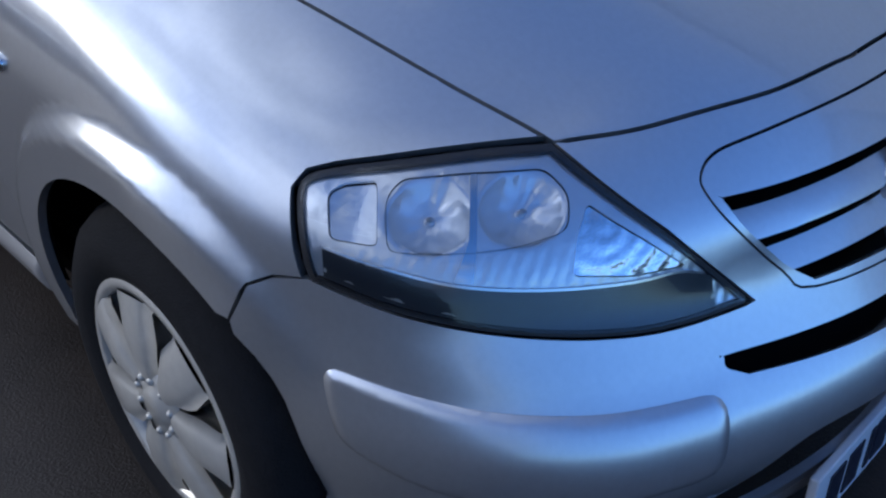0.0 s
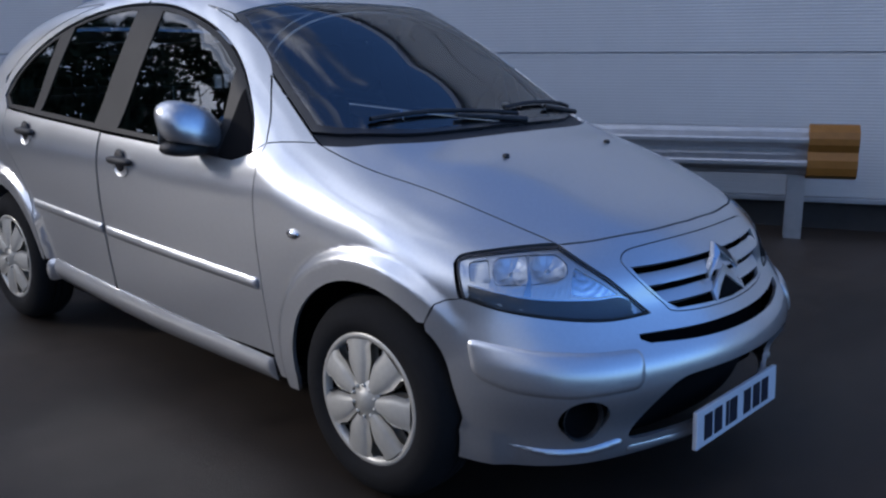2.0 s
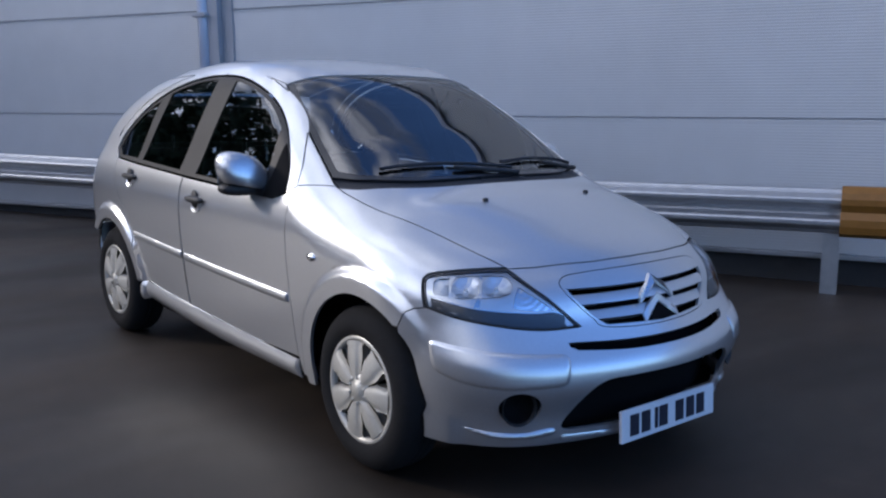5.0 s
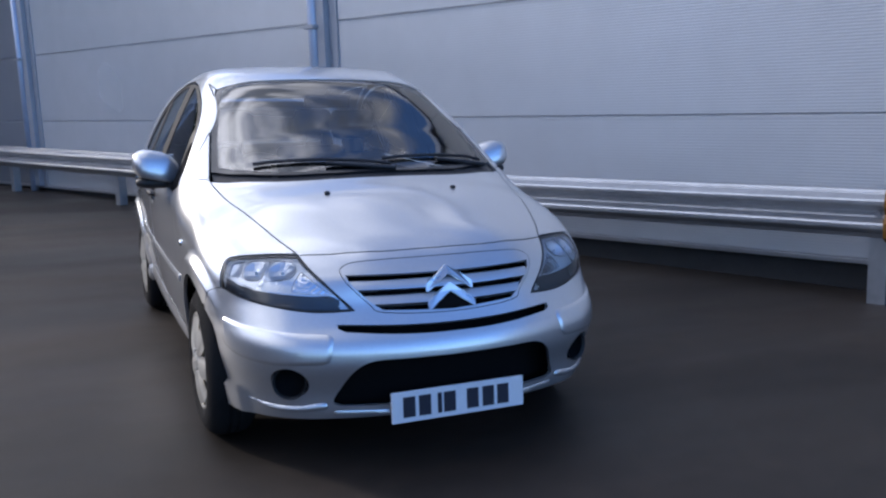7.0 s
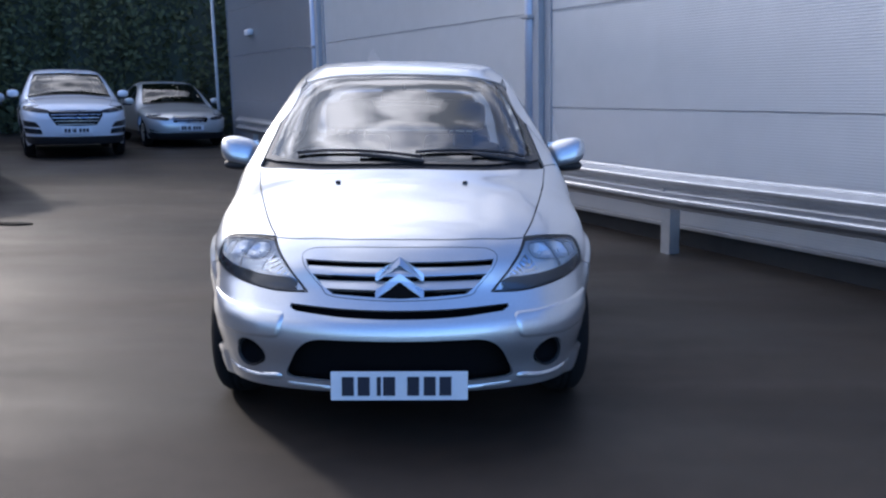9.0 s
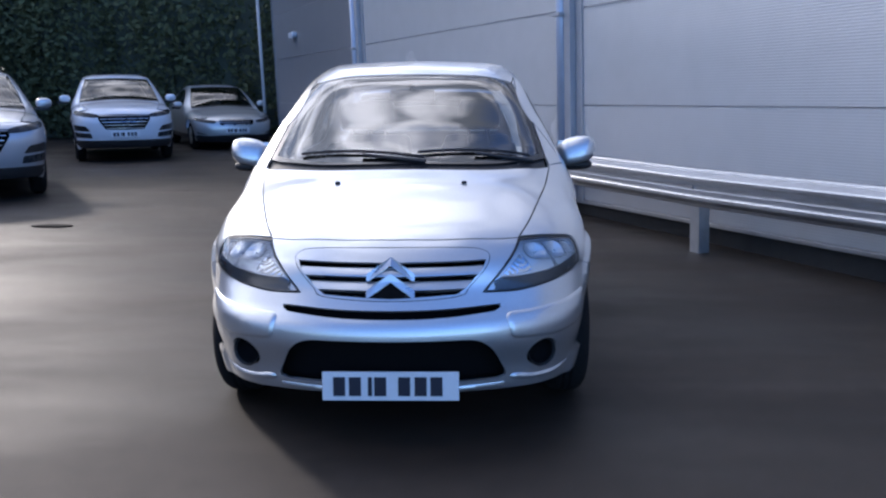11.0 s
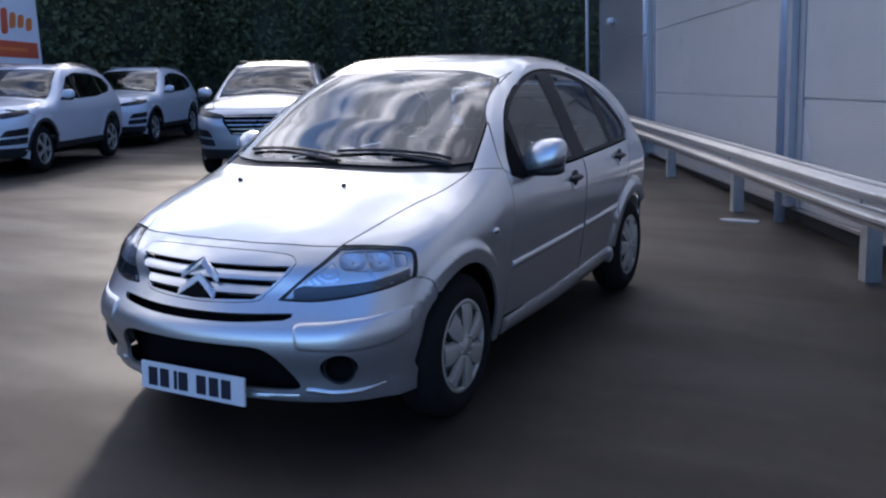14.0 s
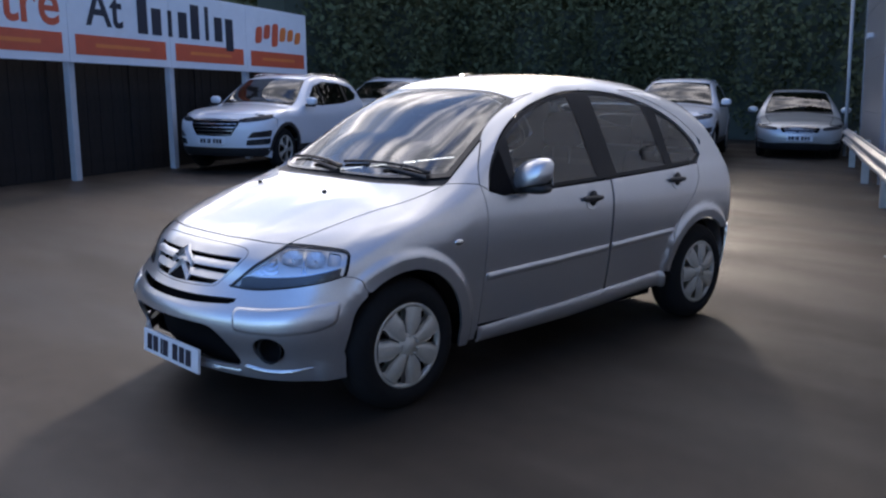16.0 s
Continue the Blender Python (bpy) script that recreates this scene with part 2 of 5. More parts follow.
def rounded(pts, r, n=4):
    """A closed outline with its corners rounded by r."""
    p = [np.array(q, float) for q in pts]
    out = []
    for i in range(len(p)):
        a, b, c = p[i - 1], p[i], p[(i + 1) % len(p)]
        u, v = a - b, c - b
        lu, lv = np.linalg.norm(u), np.linalg.norm(v)
        k = min(r, lu * 0.45, lv * 0.45)
        s, e = b + u / lu * k, b + v / lv * k
        for j in range(n + 1):
            t = j / n
            out.append((1 - t)**2 * s + 2 * t * (1 - t) * b + t * t * e)
    return out


def resample(loop, step):
    p = np.array(loop, float)
    out = []
    for a, b in zip(p, np.roll(p, -1, axis=0)):
        d = np.linalg.norm(b - a)
        if d < 1e-6:
            continue
        k = max(1, int(math.ceil(d / step)))
        out += [a + (b - a) * j / k for j in range(k)]
    return np.array(out)


def inside(q, loops):
    """Even-odd test of points against closed loops."""
    res = np.zeros(len(q), bool)
    x, y = q[:, 0], q[:, 1]
    for lp in loops:
        for a, b in zip(lp, np.roll(lp, -1, axis=0)):
            if a[1] == b[1]:
                continue
            c = (a[1] > y) != (b[1] > y)
            res ^= c & (x < (b[0] - a[0]) * (y - a[1]) / (b[1] - a[1]) + a[0])
    return res


def inset(lp, g):
    """Moves a closed loop inwards by g."""
    area = 0.5 * np.sum(lp[:, 0] * np.roll(lp[:, 1], -1) - lp[:, 1] * np.roll(lp[:, 0], -1))
    t = np.roll(lp, -1, axis=0) - np.roll(lp, 1, axis=0)
    t /= np.maximum(np.linalg.norm(t, axis=1), 1e-9)[:, None]
    return lp + np.stack([-t[:, 1], t[:, 0]], 1) * math.copysign(g, area)


def gap_to(q, edge):
    """The distance of each point to the nearest of edge."""
    return np.concatenate([np.sqrt(((c[:, None, :] - edge[None]) ** 2).sum(axis=2)).min(axis=1) for c in np.array_split(q, len(q) // 400 + 1)])


def smax(a, b, k):
    h = np.clip(0.5 + 0.5 * (a - b) / k, 0, 1)
    return b + (a - b) * h + k * h * (1 - h)


class Shape:
    """A car body as one smooth solid: a side outline, a plan and a front view, blended. x across, y to the rear, z up."""
    def __init__(self, top, crown, width, plan, front, bow, rear, blend, corner=0.34, wheels=(), arch=0.345, flare=0.022, zc=0.30, axis=0.7, hub_y=0.25, rbow=0.25, tail=0.3):
        self.top, self.crown, self.width, self.plan, self.front, self.bow, self.rear, self.blend = top, crown, width, plan, front, bow, rear, blend
        self.corner, self.wheels, self.arch, self.flare, self.zc, self.axis, self.hub_y, self.rbow, self.tail = corner, wheels, arch, flare, zc, axis, hub_y, rbow, tail

    def field(self, p):
        x, y, z = np.abs(p[..., 0]), p[..., 1], p[..., 2]
        zt = self.top(y) - self.crown(y) * x * x
        sl = (self.top(y + 0.01) - self.top(y - 0.01)) / 0.02
        g2 = (z - zt) / np.sqrt(1 + sl * sl)
        w = self.width(z) * self.plan(y)
        for wy in self.wheels:
            r = np.hypot(y - wy, z - self.zc)
            t = np.clip((self.arch + 0.100 - r) / 0.045, 0, 1)
            t = t * np.where(wy < 0.5, np.clip((2.62 - np.arctan2(z - self.zc, y - wy + 1e-9)) / 0.40, 0, 1), 1.0)
            w = w + self.flare * t * t * (3 - 2 * t)
        g1 = x - w
        g3 = (self.front(z) + self.bow * x * x - y) / np.sqrt(1 + (2 * self.bow * x)**2)
        g4 = y - (self.rear(z) - self.rbow * x * x)
        g = smax(smax(g1, g3, self.corner), g4, self.tail)
        return smax(g, g2, self.blend(x, y))

    def cast(self, o, d, far):
        """The outermost crossing along o + r d, r from far inwards."""
        rs = np.linspace(far, 0, 110)
        g = self.field(o[:, None, :] + rs[None, :, None] * d[:, None, :])
        hit = np.argmax(g < 0, axis=1)
        hit = np.where((g < 0).any(axis=1), np.maximum(hit, 1), len(rs) - 1)
        hi, lo = rs[hit - 1], rs[hit]
        for _ in range(22):
            mid = (hi + lo) / 2
            neg = self.field(o + mid[:, None] * d) < 0
            lo, hi = np.where(neg, mid, lo), np.where(neg, hi, mid)
        return o + lo[:, None] * d

    def ring(self, q):
        """(y, angle * 0.7) round the length of the car to its skin."""
        q = np.asarray(q, float)
        a = q[:, 1] / 0.7
        o = np.stack([0 * a, q[:, 0], 0 * a + self.axis], 1)
        return self.cast(o, np.stack([np.sin(a), 0 * a, np.cos(a)], 1), 1.6)

    def nose(self, q):
        """(angle * 0.85, z) round the front to the skin."""
        q = np.asarray(q, float)
        a = q[:, 0] / 0.85
        o = np.stack([0 * a, 0 * a + self.hub_y, q[:, 1]], 1)
        return self.cast(o, np.stack([np.sin(a), -np.cos(a), 0 * a], 1), 1.7)

    def plan_view(self, q):
        q = np.asarray(q, float)
        return self.cast(np.stack([q[:, 0], q[:, 1], 0 * q[:, 0] + 0.3], 1), np.tile([0., 0, 1], (len(q), 1)), 1.7)

    def side_view(self, q):
        q = np.asarray(q, float)
        return self.cast(np.stack([0 * q[:, 0], q[:, 0], q[:, 1]], 1), np.tile([1., 0, 0], (len(q), 1)), 1.3)

    def back(self, q):
        """(x, z) seen from behind."""
        q = np.asarray(q, float)
        return self.cast(np.stack([q[:, 0], 0 * q[:, 0] + 1.0, q[:, 1]], 1), np.tile([0., 1, 0], (len(q), 1)), 3.0)

    def to_ring(self, p):
        return np.stack([p[:, 1], np.arctan2(p[:, 0], p[:, 2] - self.axis) * 0.7], 1)

    def to_nose(self, p):
        return np.stack([np.arctan2(p[:, 0], self.hub_y - p[:, 1]) * 0.85, p[:, 2]], 1)

    def normal(self, p):
        e = 0.002
        g = np.stack([self.field(p + e * np.eye(3)[i]) - self.field(p - e * np.eye(3)[i]) for i in range(3)], 1)
        return g / np.maximum(np.linalg.norm(g, axis=1), 1e-9)[:, None]

    def panel(self, name, mat, parent, view, loops, step=0.03, off=0.0, rim=0.014, gap=0.0025, flip=False, label="", soft=0.0015, dome=None):
        """A skin panel inside the closed outline loops[0], less the others, with turned-in edges."""
        ls = [inset(resample(l, min(step, 0.02)), gap if i == 0 else -gap) for i, l in enumerate(loops)]
        lo, hi = ls[0].min(axis=0), ls[0].max(axis=0)
        gx, gy = np.meshgrid(np.arange(lo[0] + step / 2, hi[0], step), np.arange(lo[1] + step / 2, hi[1], step))
        q = np.stack([gx.ravel(), gy.ravel()], 1)
        q = q[inside(q, ls)]
        edge = np.concatenate(ls)
        if len(q):
            near = gap_to(q, edge)
            q = q[near > step * 0.45]
        pts = np.concatenate([edge, q]) if len(q) else edge
        cons, k = [], 0
        for l in ls:
            cons += [(k + i, k + (i + 1) % len(l)) for i in range(len(l))]
            k += len(l)
        from mathutils.geometry import delaunay_2d_cdt
        v2, _, tris, *_ = delaunay_2d_cdt([Vector((float(a), float(b))) for a, b in pts], cons, [], 0, 1e-7)
        v2 = np.array([tuple(v) for v in v2])
        cen = np.array([v2[list(t)].mean(axis=0) for t in tris])
        tris = [t for t, ok in zip(tris, inside(cen, ls)) if ok]
        p = view(v2)
        nn = self.normal(p)
        offs = off(v2) if callable(off) else np.full(len(v2), off)
        if dome:
            dd = gap_to(v2, edge)
            offs = offs + dome[0] * (1 - (1 - np.clip(dd / dome[1], 0, 1))**2)
        p = p + nn * offs[:, None]
        # outward winding
        t0 = np.array(tris)
        fn = np.cross(p[t0[:, 1]] - p[t0[:, 0]], p[t0[:, 2]] - p[t0[:, 0]])
        bad = np.sum(fn * nn[t0[:, 0]], axis=1) < 0
        t0[bad] = t0[bad][:, ::-1]
        if dome or callable(off):
            fn = np.cross(p[t0[:, 1]] - p[t0[:, 0]], p[t0[:, 2]] - p[t0[:, 0]])
            gn = np.zeros_like(p)
            for c in range(3):
                np.add.at(gn, t0[:, c], fn)
            nn = gn / np.maximum(np.linalg.norm(gn, axis=1), 1e-12)[:, None]
        cnt = {}
        for t in t0:
            for a, b in ((t[0], t[1]), (t[1], t[2]), (t[2], t[0])):
                cnt[(a, b)] = 1
        border = [(a, b) for a, b in cnt if (b, a) not in cnt]
        ends = sorted({a for e in border for a in e})
        p[ends] -= nn[ends] * soft
        idx = {a: i for i, a in enumerate(ends)}
        base, m = len(p), len(ends)
        outn = np.zeros((m, 3))
        for a, b in border:
            o = np.cross(p[b] - p[a], nn[a])
            o /= max(np.linalg.norm(o), 1e-9)
            outn[idx[a]] += o
            outn[idx[b]] += o
        outn /= np.maximum(np.linalg.norm(outn, axis=1), 1e-9)[:, None]
        allp = np.concatenate([p, p[ends], p[ends] - nn[ends] * rim])
        alln = np.concatenate([nn, outn, outn])
        faces = [tuple(int(c) for c in t) for t in t0] + [(base + idx[b], base + idx[a], base + m + idx[a], base + m + idx[b]) for a, b in border]
        if flip:
            allp, alln = allp * [-1, 1, 1], alln * [-1, 1, 1]
            faces = [f[::-1] for f in faces]
        me = bpy.data.meshes.new(name)
        me.from_pydata(allp.tolist(), [], faces)
        me.update()
        for f in me.polygons:
            f.use_smooth = True
        me.normals_split_custom_set_from_vertices(alln.tolist())
        me.materials.append(mat)
        ob = new(name, me)
        ob.parent = parent
        if label:
            ob["label"] = label
        return ob


def arc(cy, cz, r, a0, a1, n=16):
    """Points (y, z) on a circle; angles in degrees from +y upwards."""
    return [(cy + r * math.cos(radians(a0 + (a1 - a0) * i / n)), cz + r * math.sin(radians(a0 + (a1 - a0) * i / n))) for i in range(n + 1)]


# ---- the yard, the hall ----
ASPHALT = material("worn asphalt", (0.0170, 0.0122, 0.0088), 0.58, 0, 0.30, 9, 0.35, 220, spec=0.35)
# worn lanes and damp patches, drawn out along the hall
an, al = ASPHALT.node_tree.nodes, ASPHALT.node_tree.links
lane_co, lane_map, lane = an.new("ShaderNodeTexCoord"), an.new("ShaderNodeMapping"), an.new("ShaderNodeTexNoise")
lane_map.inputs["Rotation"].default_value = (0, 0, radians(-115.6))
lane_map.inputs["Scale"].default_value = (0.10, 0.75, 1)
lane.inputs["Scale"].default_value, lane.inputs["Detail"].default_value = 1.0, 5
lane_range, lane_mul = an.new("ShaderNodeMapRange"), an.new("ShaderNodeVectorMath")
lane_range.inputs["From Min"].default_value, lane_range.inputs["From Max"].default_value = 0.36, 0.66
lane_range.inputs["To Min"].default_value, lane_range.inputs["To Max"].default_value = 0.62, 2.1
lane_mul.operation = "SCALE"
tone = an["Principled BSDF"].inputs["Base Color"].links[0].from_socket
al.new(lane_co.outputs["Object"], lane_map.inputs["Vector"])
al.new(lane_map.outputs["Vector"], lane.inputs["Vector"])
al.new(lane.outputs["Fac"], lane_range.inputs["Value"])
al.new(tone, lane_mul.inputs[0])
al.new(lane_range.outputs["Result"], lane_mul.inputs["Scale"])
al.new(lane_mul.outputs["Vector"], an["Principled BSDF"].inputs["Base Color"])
wet_map, wet, wet_range = an.new("ShaderNodeMapping"), an.new("ShaderNodeTexNoise"), an.new("ShaderNodeMapRange")
wet_map.inputs["Rotation"].default_value = (0, 0, radians(-100))
wet_map.inputs["Scale"].default_value = (0.22, 0.6, 1)
wet.inputs["Scale"].default_value, wet.inputs["Detail"].default_value = 1.6, 7
wet_range.inputs["From Min"].default_value, wet_range.inputs["From Max"].default_value = 0.40, 0.62
wet_range.inputs["To Min"].default_value, wet_range.inputs["To Max"].default_value = 0.48, 0.66
al.new(lane_co.outputs["Object"], wet_map.inputs["Vector"])
al.new(wet_map.outputs["Vector"], wet.inputs["Vector"])
al.new(wet.outputs["Fac"], wet_range.inputs["Value"])
al.new(wet_range.outputs["Result"], an["Principled BSDF"].inputs["Roughness"])
CLAD = material("grey wall cladding", (0.60, 0.60, 0.605), 0.26, 0.15, 0.06, 3, spec=0.5)
# darker copy of CLAD for the end bay, tree shade in its colour
CLAD_SHADED = material("grey wall cladding with painted shade", (0.25, 0.26, 0.285), 0.30, 0.15, 0.06, 3, spec=0.5)
FLASH = material("blue grey flashing", (0.52, 0.56, 0.66), 0.4, 0.3, 0.08, 8)
FLASH_DARK = material("dark grey column sheet", (0.42, 0.42, 0.44), 0.5, 0.2, 0.08, 8)
GALV = material("galvanised steel", (0.46, 0.47, 0.49), 0.42, 0.80, 0.14, 14, 0.05, 80)
AMBER_PAINT = material("amber reflective sleeve", (0.24, 0.105, 0.018), 0.45, 0.1, 0.15, 20)
# near-black plinth: shade of the gap below the panels put into its colour
PLINTH = material("plinth with the gap's shade in its dark colour", (0.035, 0.033, 0.033), 0.9, 0, 0.25, 10, 0.4, 60)


def lie(x, y):
    """The height of the yard: a gentle fall towards the hall, level far off."""
    return -math.tan(radians(1.6)) * 25.0 * math.tanh(x / 25.0)


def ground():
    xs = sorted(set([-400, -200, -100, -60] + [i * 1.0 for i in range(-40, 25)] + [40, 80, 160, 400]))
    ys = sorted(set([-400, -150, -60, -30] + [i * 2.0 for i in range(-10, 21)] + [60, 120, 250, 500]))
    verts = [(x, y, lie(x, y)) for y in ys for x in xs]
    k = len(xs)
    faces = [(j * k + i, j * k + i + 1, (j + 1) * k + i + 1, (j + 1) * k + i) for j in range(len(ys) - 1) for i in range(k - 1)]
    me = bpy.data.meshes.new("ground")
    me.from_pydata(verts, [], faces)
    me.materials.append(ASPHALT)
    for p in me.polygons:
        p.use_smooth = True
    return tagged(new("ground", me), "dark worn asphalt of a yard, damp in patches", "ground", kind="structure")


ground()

# the wall's own frame: u along the wall (away from the camera's start), w out of the wall into the yard
WALL_D, WALL_A = 3.75, radians(25.6)
WALL = Matrix.Translation((WALL_D * math.cos(WALL_A), WALL_D * math.sin(WALL_A), 0)) @ pose(0, 0, 0, 0, 0, 90 + 25.6)
# local axes: x along the wall to the rear, y away from the hall's inside? (towards the yard), z up


def wall():
    root = tagged(empty("wall_east", WALL), "pale grey micro-ribbed metal sandwich panel wall of a hall", "wall", kind="structure")
    u0, u1 = -14.0, 17.4
    zb = 0.124
    # panels are one metre high, with a fine horizontal rib
    joints = [-4.9, 4.45, 11.2]
    rib = 0.022
    rows = 4
    top = zb + rows * 0.985
    for row in range(rows):
        z0, z1 = zb + row * 0.985, zb + (row + 1) * 0.985
        ends = [u0, *joints, u1]
        for a, b in zip(ends, ends[1:]):
            prof, z, k = [(0.0, z0 + 0.006), (0.012, z0 + 0.010)], z0 + 0.02, 0
            while z < z1 - 0.02:
                prof.append((0.012 if k % 2 else 0.0108, z))
                z += rib / 2
                k += 1
            prof += [(0.012, z1 - 0.012), (0.0, z1 - 0.006)]
            bm = bmesh.new()
            lo = [bm.verts.new((a + 0.004, d, z)) for d, z in prof]
            hi = [bm.verts.new((b - 0.004, d, z)) for d, z in prof]
            for i in range(len(prof) - 1):
                bm.faces.new((lo[i], lo[i + 1], hi[i + 1], hi[i]))
            part("wall_panel", bm, CLAD_SHADED if a > 11 else CLAD, root, "grey panel of the end bay, shade put into its colour" if a > 11 else "")
    bm = bmesh.new()
    box(bm, u0, u1, -0.25, -0.003, zb - 0.02, top)
    part("wall_core", bm, FLASH_DARK, root)
    bm = bmesh.new()
    box(bm, u0, u1, -0.25, 0.028, zb - 0.035, zb - 0.001, 0.004)
    part("drip_flashing", bm, GALV, root)
    bm = bmesh.new()
    box(bm, u0, u1, -0.25, -0.05, -0.6, zb - 0.036)
    part("plinth", bm, PLINTH, root, "plinth with the gap's shade in its dark colour")
    # far end return
    bm = bmesh.new()
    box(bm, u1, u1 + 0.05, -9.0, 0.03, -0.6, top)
    part("end_wall", bm, CLAD_SHADED, root)
    for u in (-4.9, 4.45, 11.2):
        bm = bmesh.new()
        box(bm, u - 0.17, u + 0.17, 0.013, 0.03, zb, top, 0.003)
        box(bm, u - 0.05, u + 0.15, 0.03, 0.10, zb, top, 0.006)
        part("column_sheet", bm, FLASH_DARK, root)
    bm = bmesh.new()
    box(bm, u0, u1 + 0.06, -0.30, 0.12, top + 0.002, top + 0.14, 0.01)
    part("eaves_flashing", bm, FLASH, root)
    bm = bmesh.new()
    box(bm, u0, u1, -9.0, -0.31, top - 0.10, top + 0.05)
    part("roof_sheet", bm, FLASH_DARK, root)
    return root


def downpipe(u):
    root = tagged(empty("downpipe", WALL @ pose(u, 0, 0)), "blue-grey metal rainwater downpipe on the hall wall", "downpipe", "downpipes of the hall")
    bm = bmesh.new()
    rod(bm, (0, 0.10, -0.05), (0, 0.10, 4.06), 0.052, n=16)
    part("pipe", bm, FLASH, root, smooth=True)
    for z in (0.5, 2.05, 3.6):
        bm = bmesh.new()
        box(bm, -0.075, 0.075, 0.032, 0.17, z - 0.02, z + 0.02, 0.006)
        part("bracket", bm, FLASH_DARK, root)


wall()
for u in (4.57 - 0.12, 11.34 - 0.12, -4.75):
    downpipe(u + 0.12)

RAIL = Matrix.Translation((3.371 * math.cos(WALL_A), 3.371 * math.sin(WALL_A), 0)) @ pose(0, 0, 0, 0, 0, 90 + 25.6)
RAIL_TOP = 0.613


def w_beam():
    """The section of a crash barrier's beam: (out, down)."""
    return [(0.0, 0.0), (0.012, -0.004), (0.018, -0.016), (0.022, -0.030), (0.075, -0.058), (0.082, -0.070), (0.082, -0.092), (0.075, -0.104), (0.022, -0.132), (0.014, -0.145), (0.014, -0.166), (0.022, -0.179), (0.075, -0.207), (0.082, -0.219), (0.082, -0.241), (0.075, -0.253), (0.022, -0.281), (0.018, -0.295), (0.012, -0.307), (0.0, -0.311)]


def rail_drop(u):
    """The beam follows the yard's fall."""
    p = RAIL @ Vector((u, 0, 0))
    return lie(p.x, p.y) - lie(3.0, 1.4) + 0.016 * max(0.0, 2.0 - u)


def crash_barrier():
    root = tagged(empty("crash_barrier", RAIL), "galvanised steel crash barrier along the hall wall", "barrier")
    prof = w_beam()
    u_start, u_end = -1.37, 15.5
    edges = [u_start]
    while edges[-1] < u_end - 0.1:
        edges.append(min(edges[-1] + 3.2, u_end))
    for k, (a, b) in enumerate(zip(edges, edges[1:])):
        bm = bmesh.new()
        n = 8
        sets = []
        lap = 0.004 * (k % 2)
        for i in range(n + 1):
            u = a - 0.12 * (k > 0) + (b - a + 0.12 * (k > 0)) * i / n
            sets.append([[bm.verts.new((u, d + off + lap, RAIL_TOP + z + rail_drop(u))) for d, z in prof] for off in (0.0, -0.004)])
        for s, t in zip(sets, sets[1:]):
            for f, g, sign in ((s[0], t[0], 1), (s[1], t[1], -1)):
                for i in range(len(prof) - 1):
                    q = (f[i], f[i + 1], g[i + 1], g[i])
                    bm.faces.new(q if sign > 0 else q[::-1])
            for e in (0, len(prof) - 1):
                bm.faces.new((s[0][e], t[0][e], t[1][e], s[1][e]))
        part("beam", bm, GALV, root, smooth=False)
    u = -1.05
    while u < u_end:
        p = RAIL @ Vector((u, -0.1, 0))
        g = lie(p.x, p.y) - 0.02
        bm = bmesh.new()
        box(bm, u - 0.055, u + 0.055, -0.115, -0.105, g, RAIL_TOP + rail_drop(u) - 0.02)
        box(bm, u - 0.055, u + 0.055, -0.02, -0.008, g, RAIL_TOP + rail_drop(u) - 0.02)
        box(bm, u - 0.055, u - 0.047, -0.105, -0.02, g, RAIL_TOP + rail_drop(u) - 0.02)
        part("post", bm, GALV, root)
        bm = bmesh.new()
        for z in (-0.155,):
            rod(bm, (u, -0.02, RAIL_TOP + rail_drop(u) + z), (u, 0.03, RAIL_TOP + rail_drop(u) + z), 0.018, n=8)
        part("bolt", bm, GALV, root)
        u += 3.13
    # amber sleeve over the near end
    bm = bmesh.new()
    a, b = u_start - 0.03, u_start + 0.27
    rings = []
    outer = [(-0.03, 0.02), (0.03, 0.022), (0.085, -0.02), (0.098, -0.06), (0.098, -0.10), (0.075, -0.15), (0.098, -0.20), (0.098, -0.25), (0.085, -0.30), (0.03, -0.33), (-0.03, -0.33)]
    for u in (a, b):
        rings.append([bm.verts.new((u, d, RAIL_TOP + z + rail_drop(u))) for d, z in outer])
    for i in range(len(outer)):
        j = (i + 1) % len(outer)
        bm.faces.new((rings[0][i], rings[0][j], rings[1][j], rings[1][i]))
    bm.faces.new(rings[0])
    bm.faces.new(rings[1][::-1])
    part("end_sleeve", bm, AMBER_PAINT, root, "amber yellow plastic end sleeve")
    return root


crash_barrier()


# ---- the silver hatchback ----
def step_up(x, a, b):
    t = np.clip((x - a) / (b - a), 0, 1)
    return t * t * (3 - 2 * t)


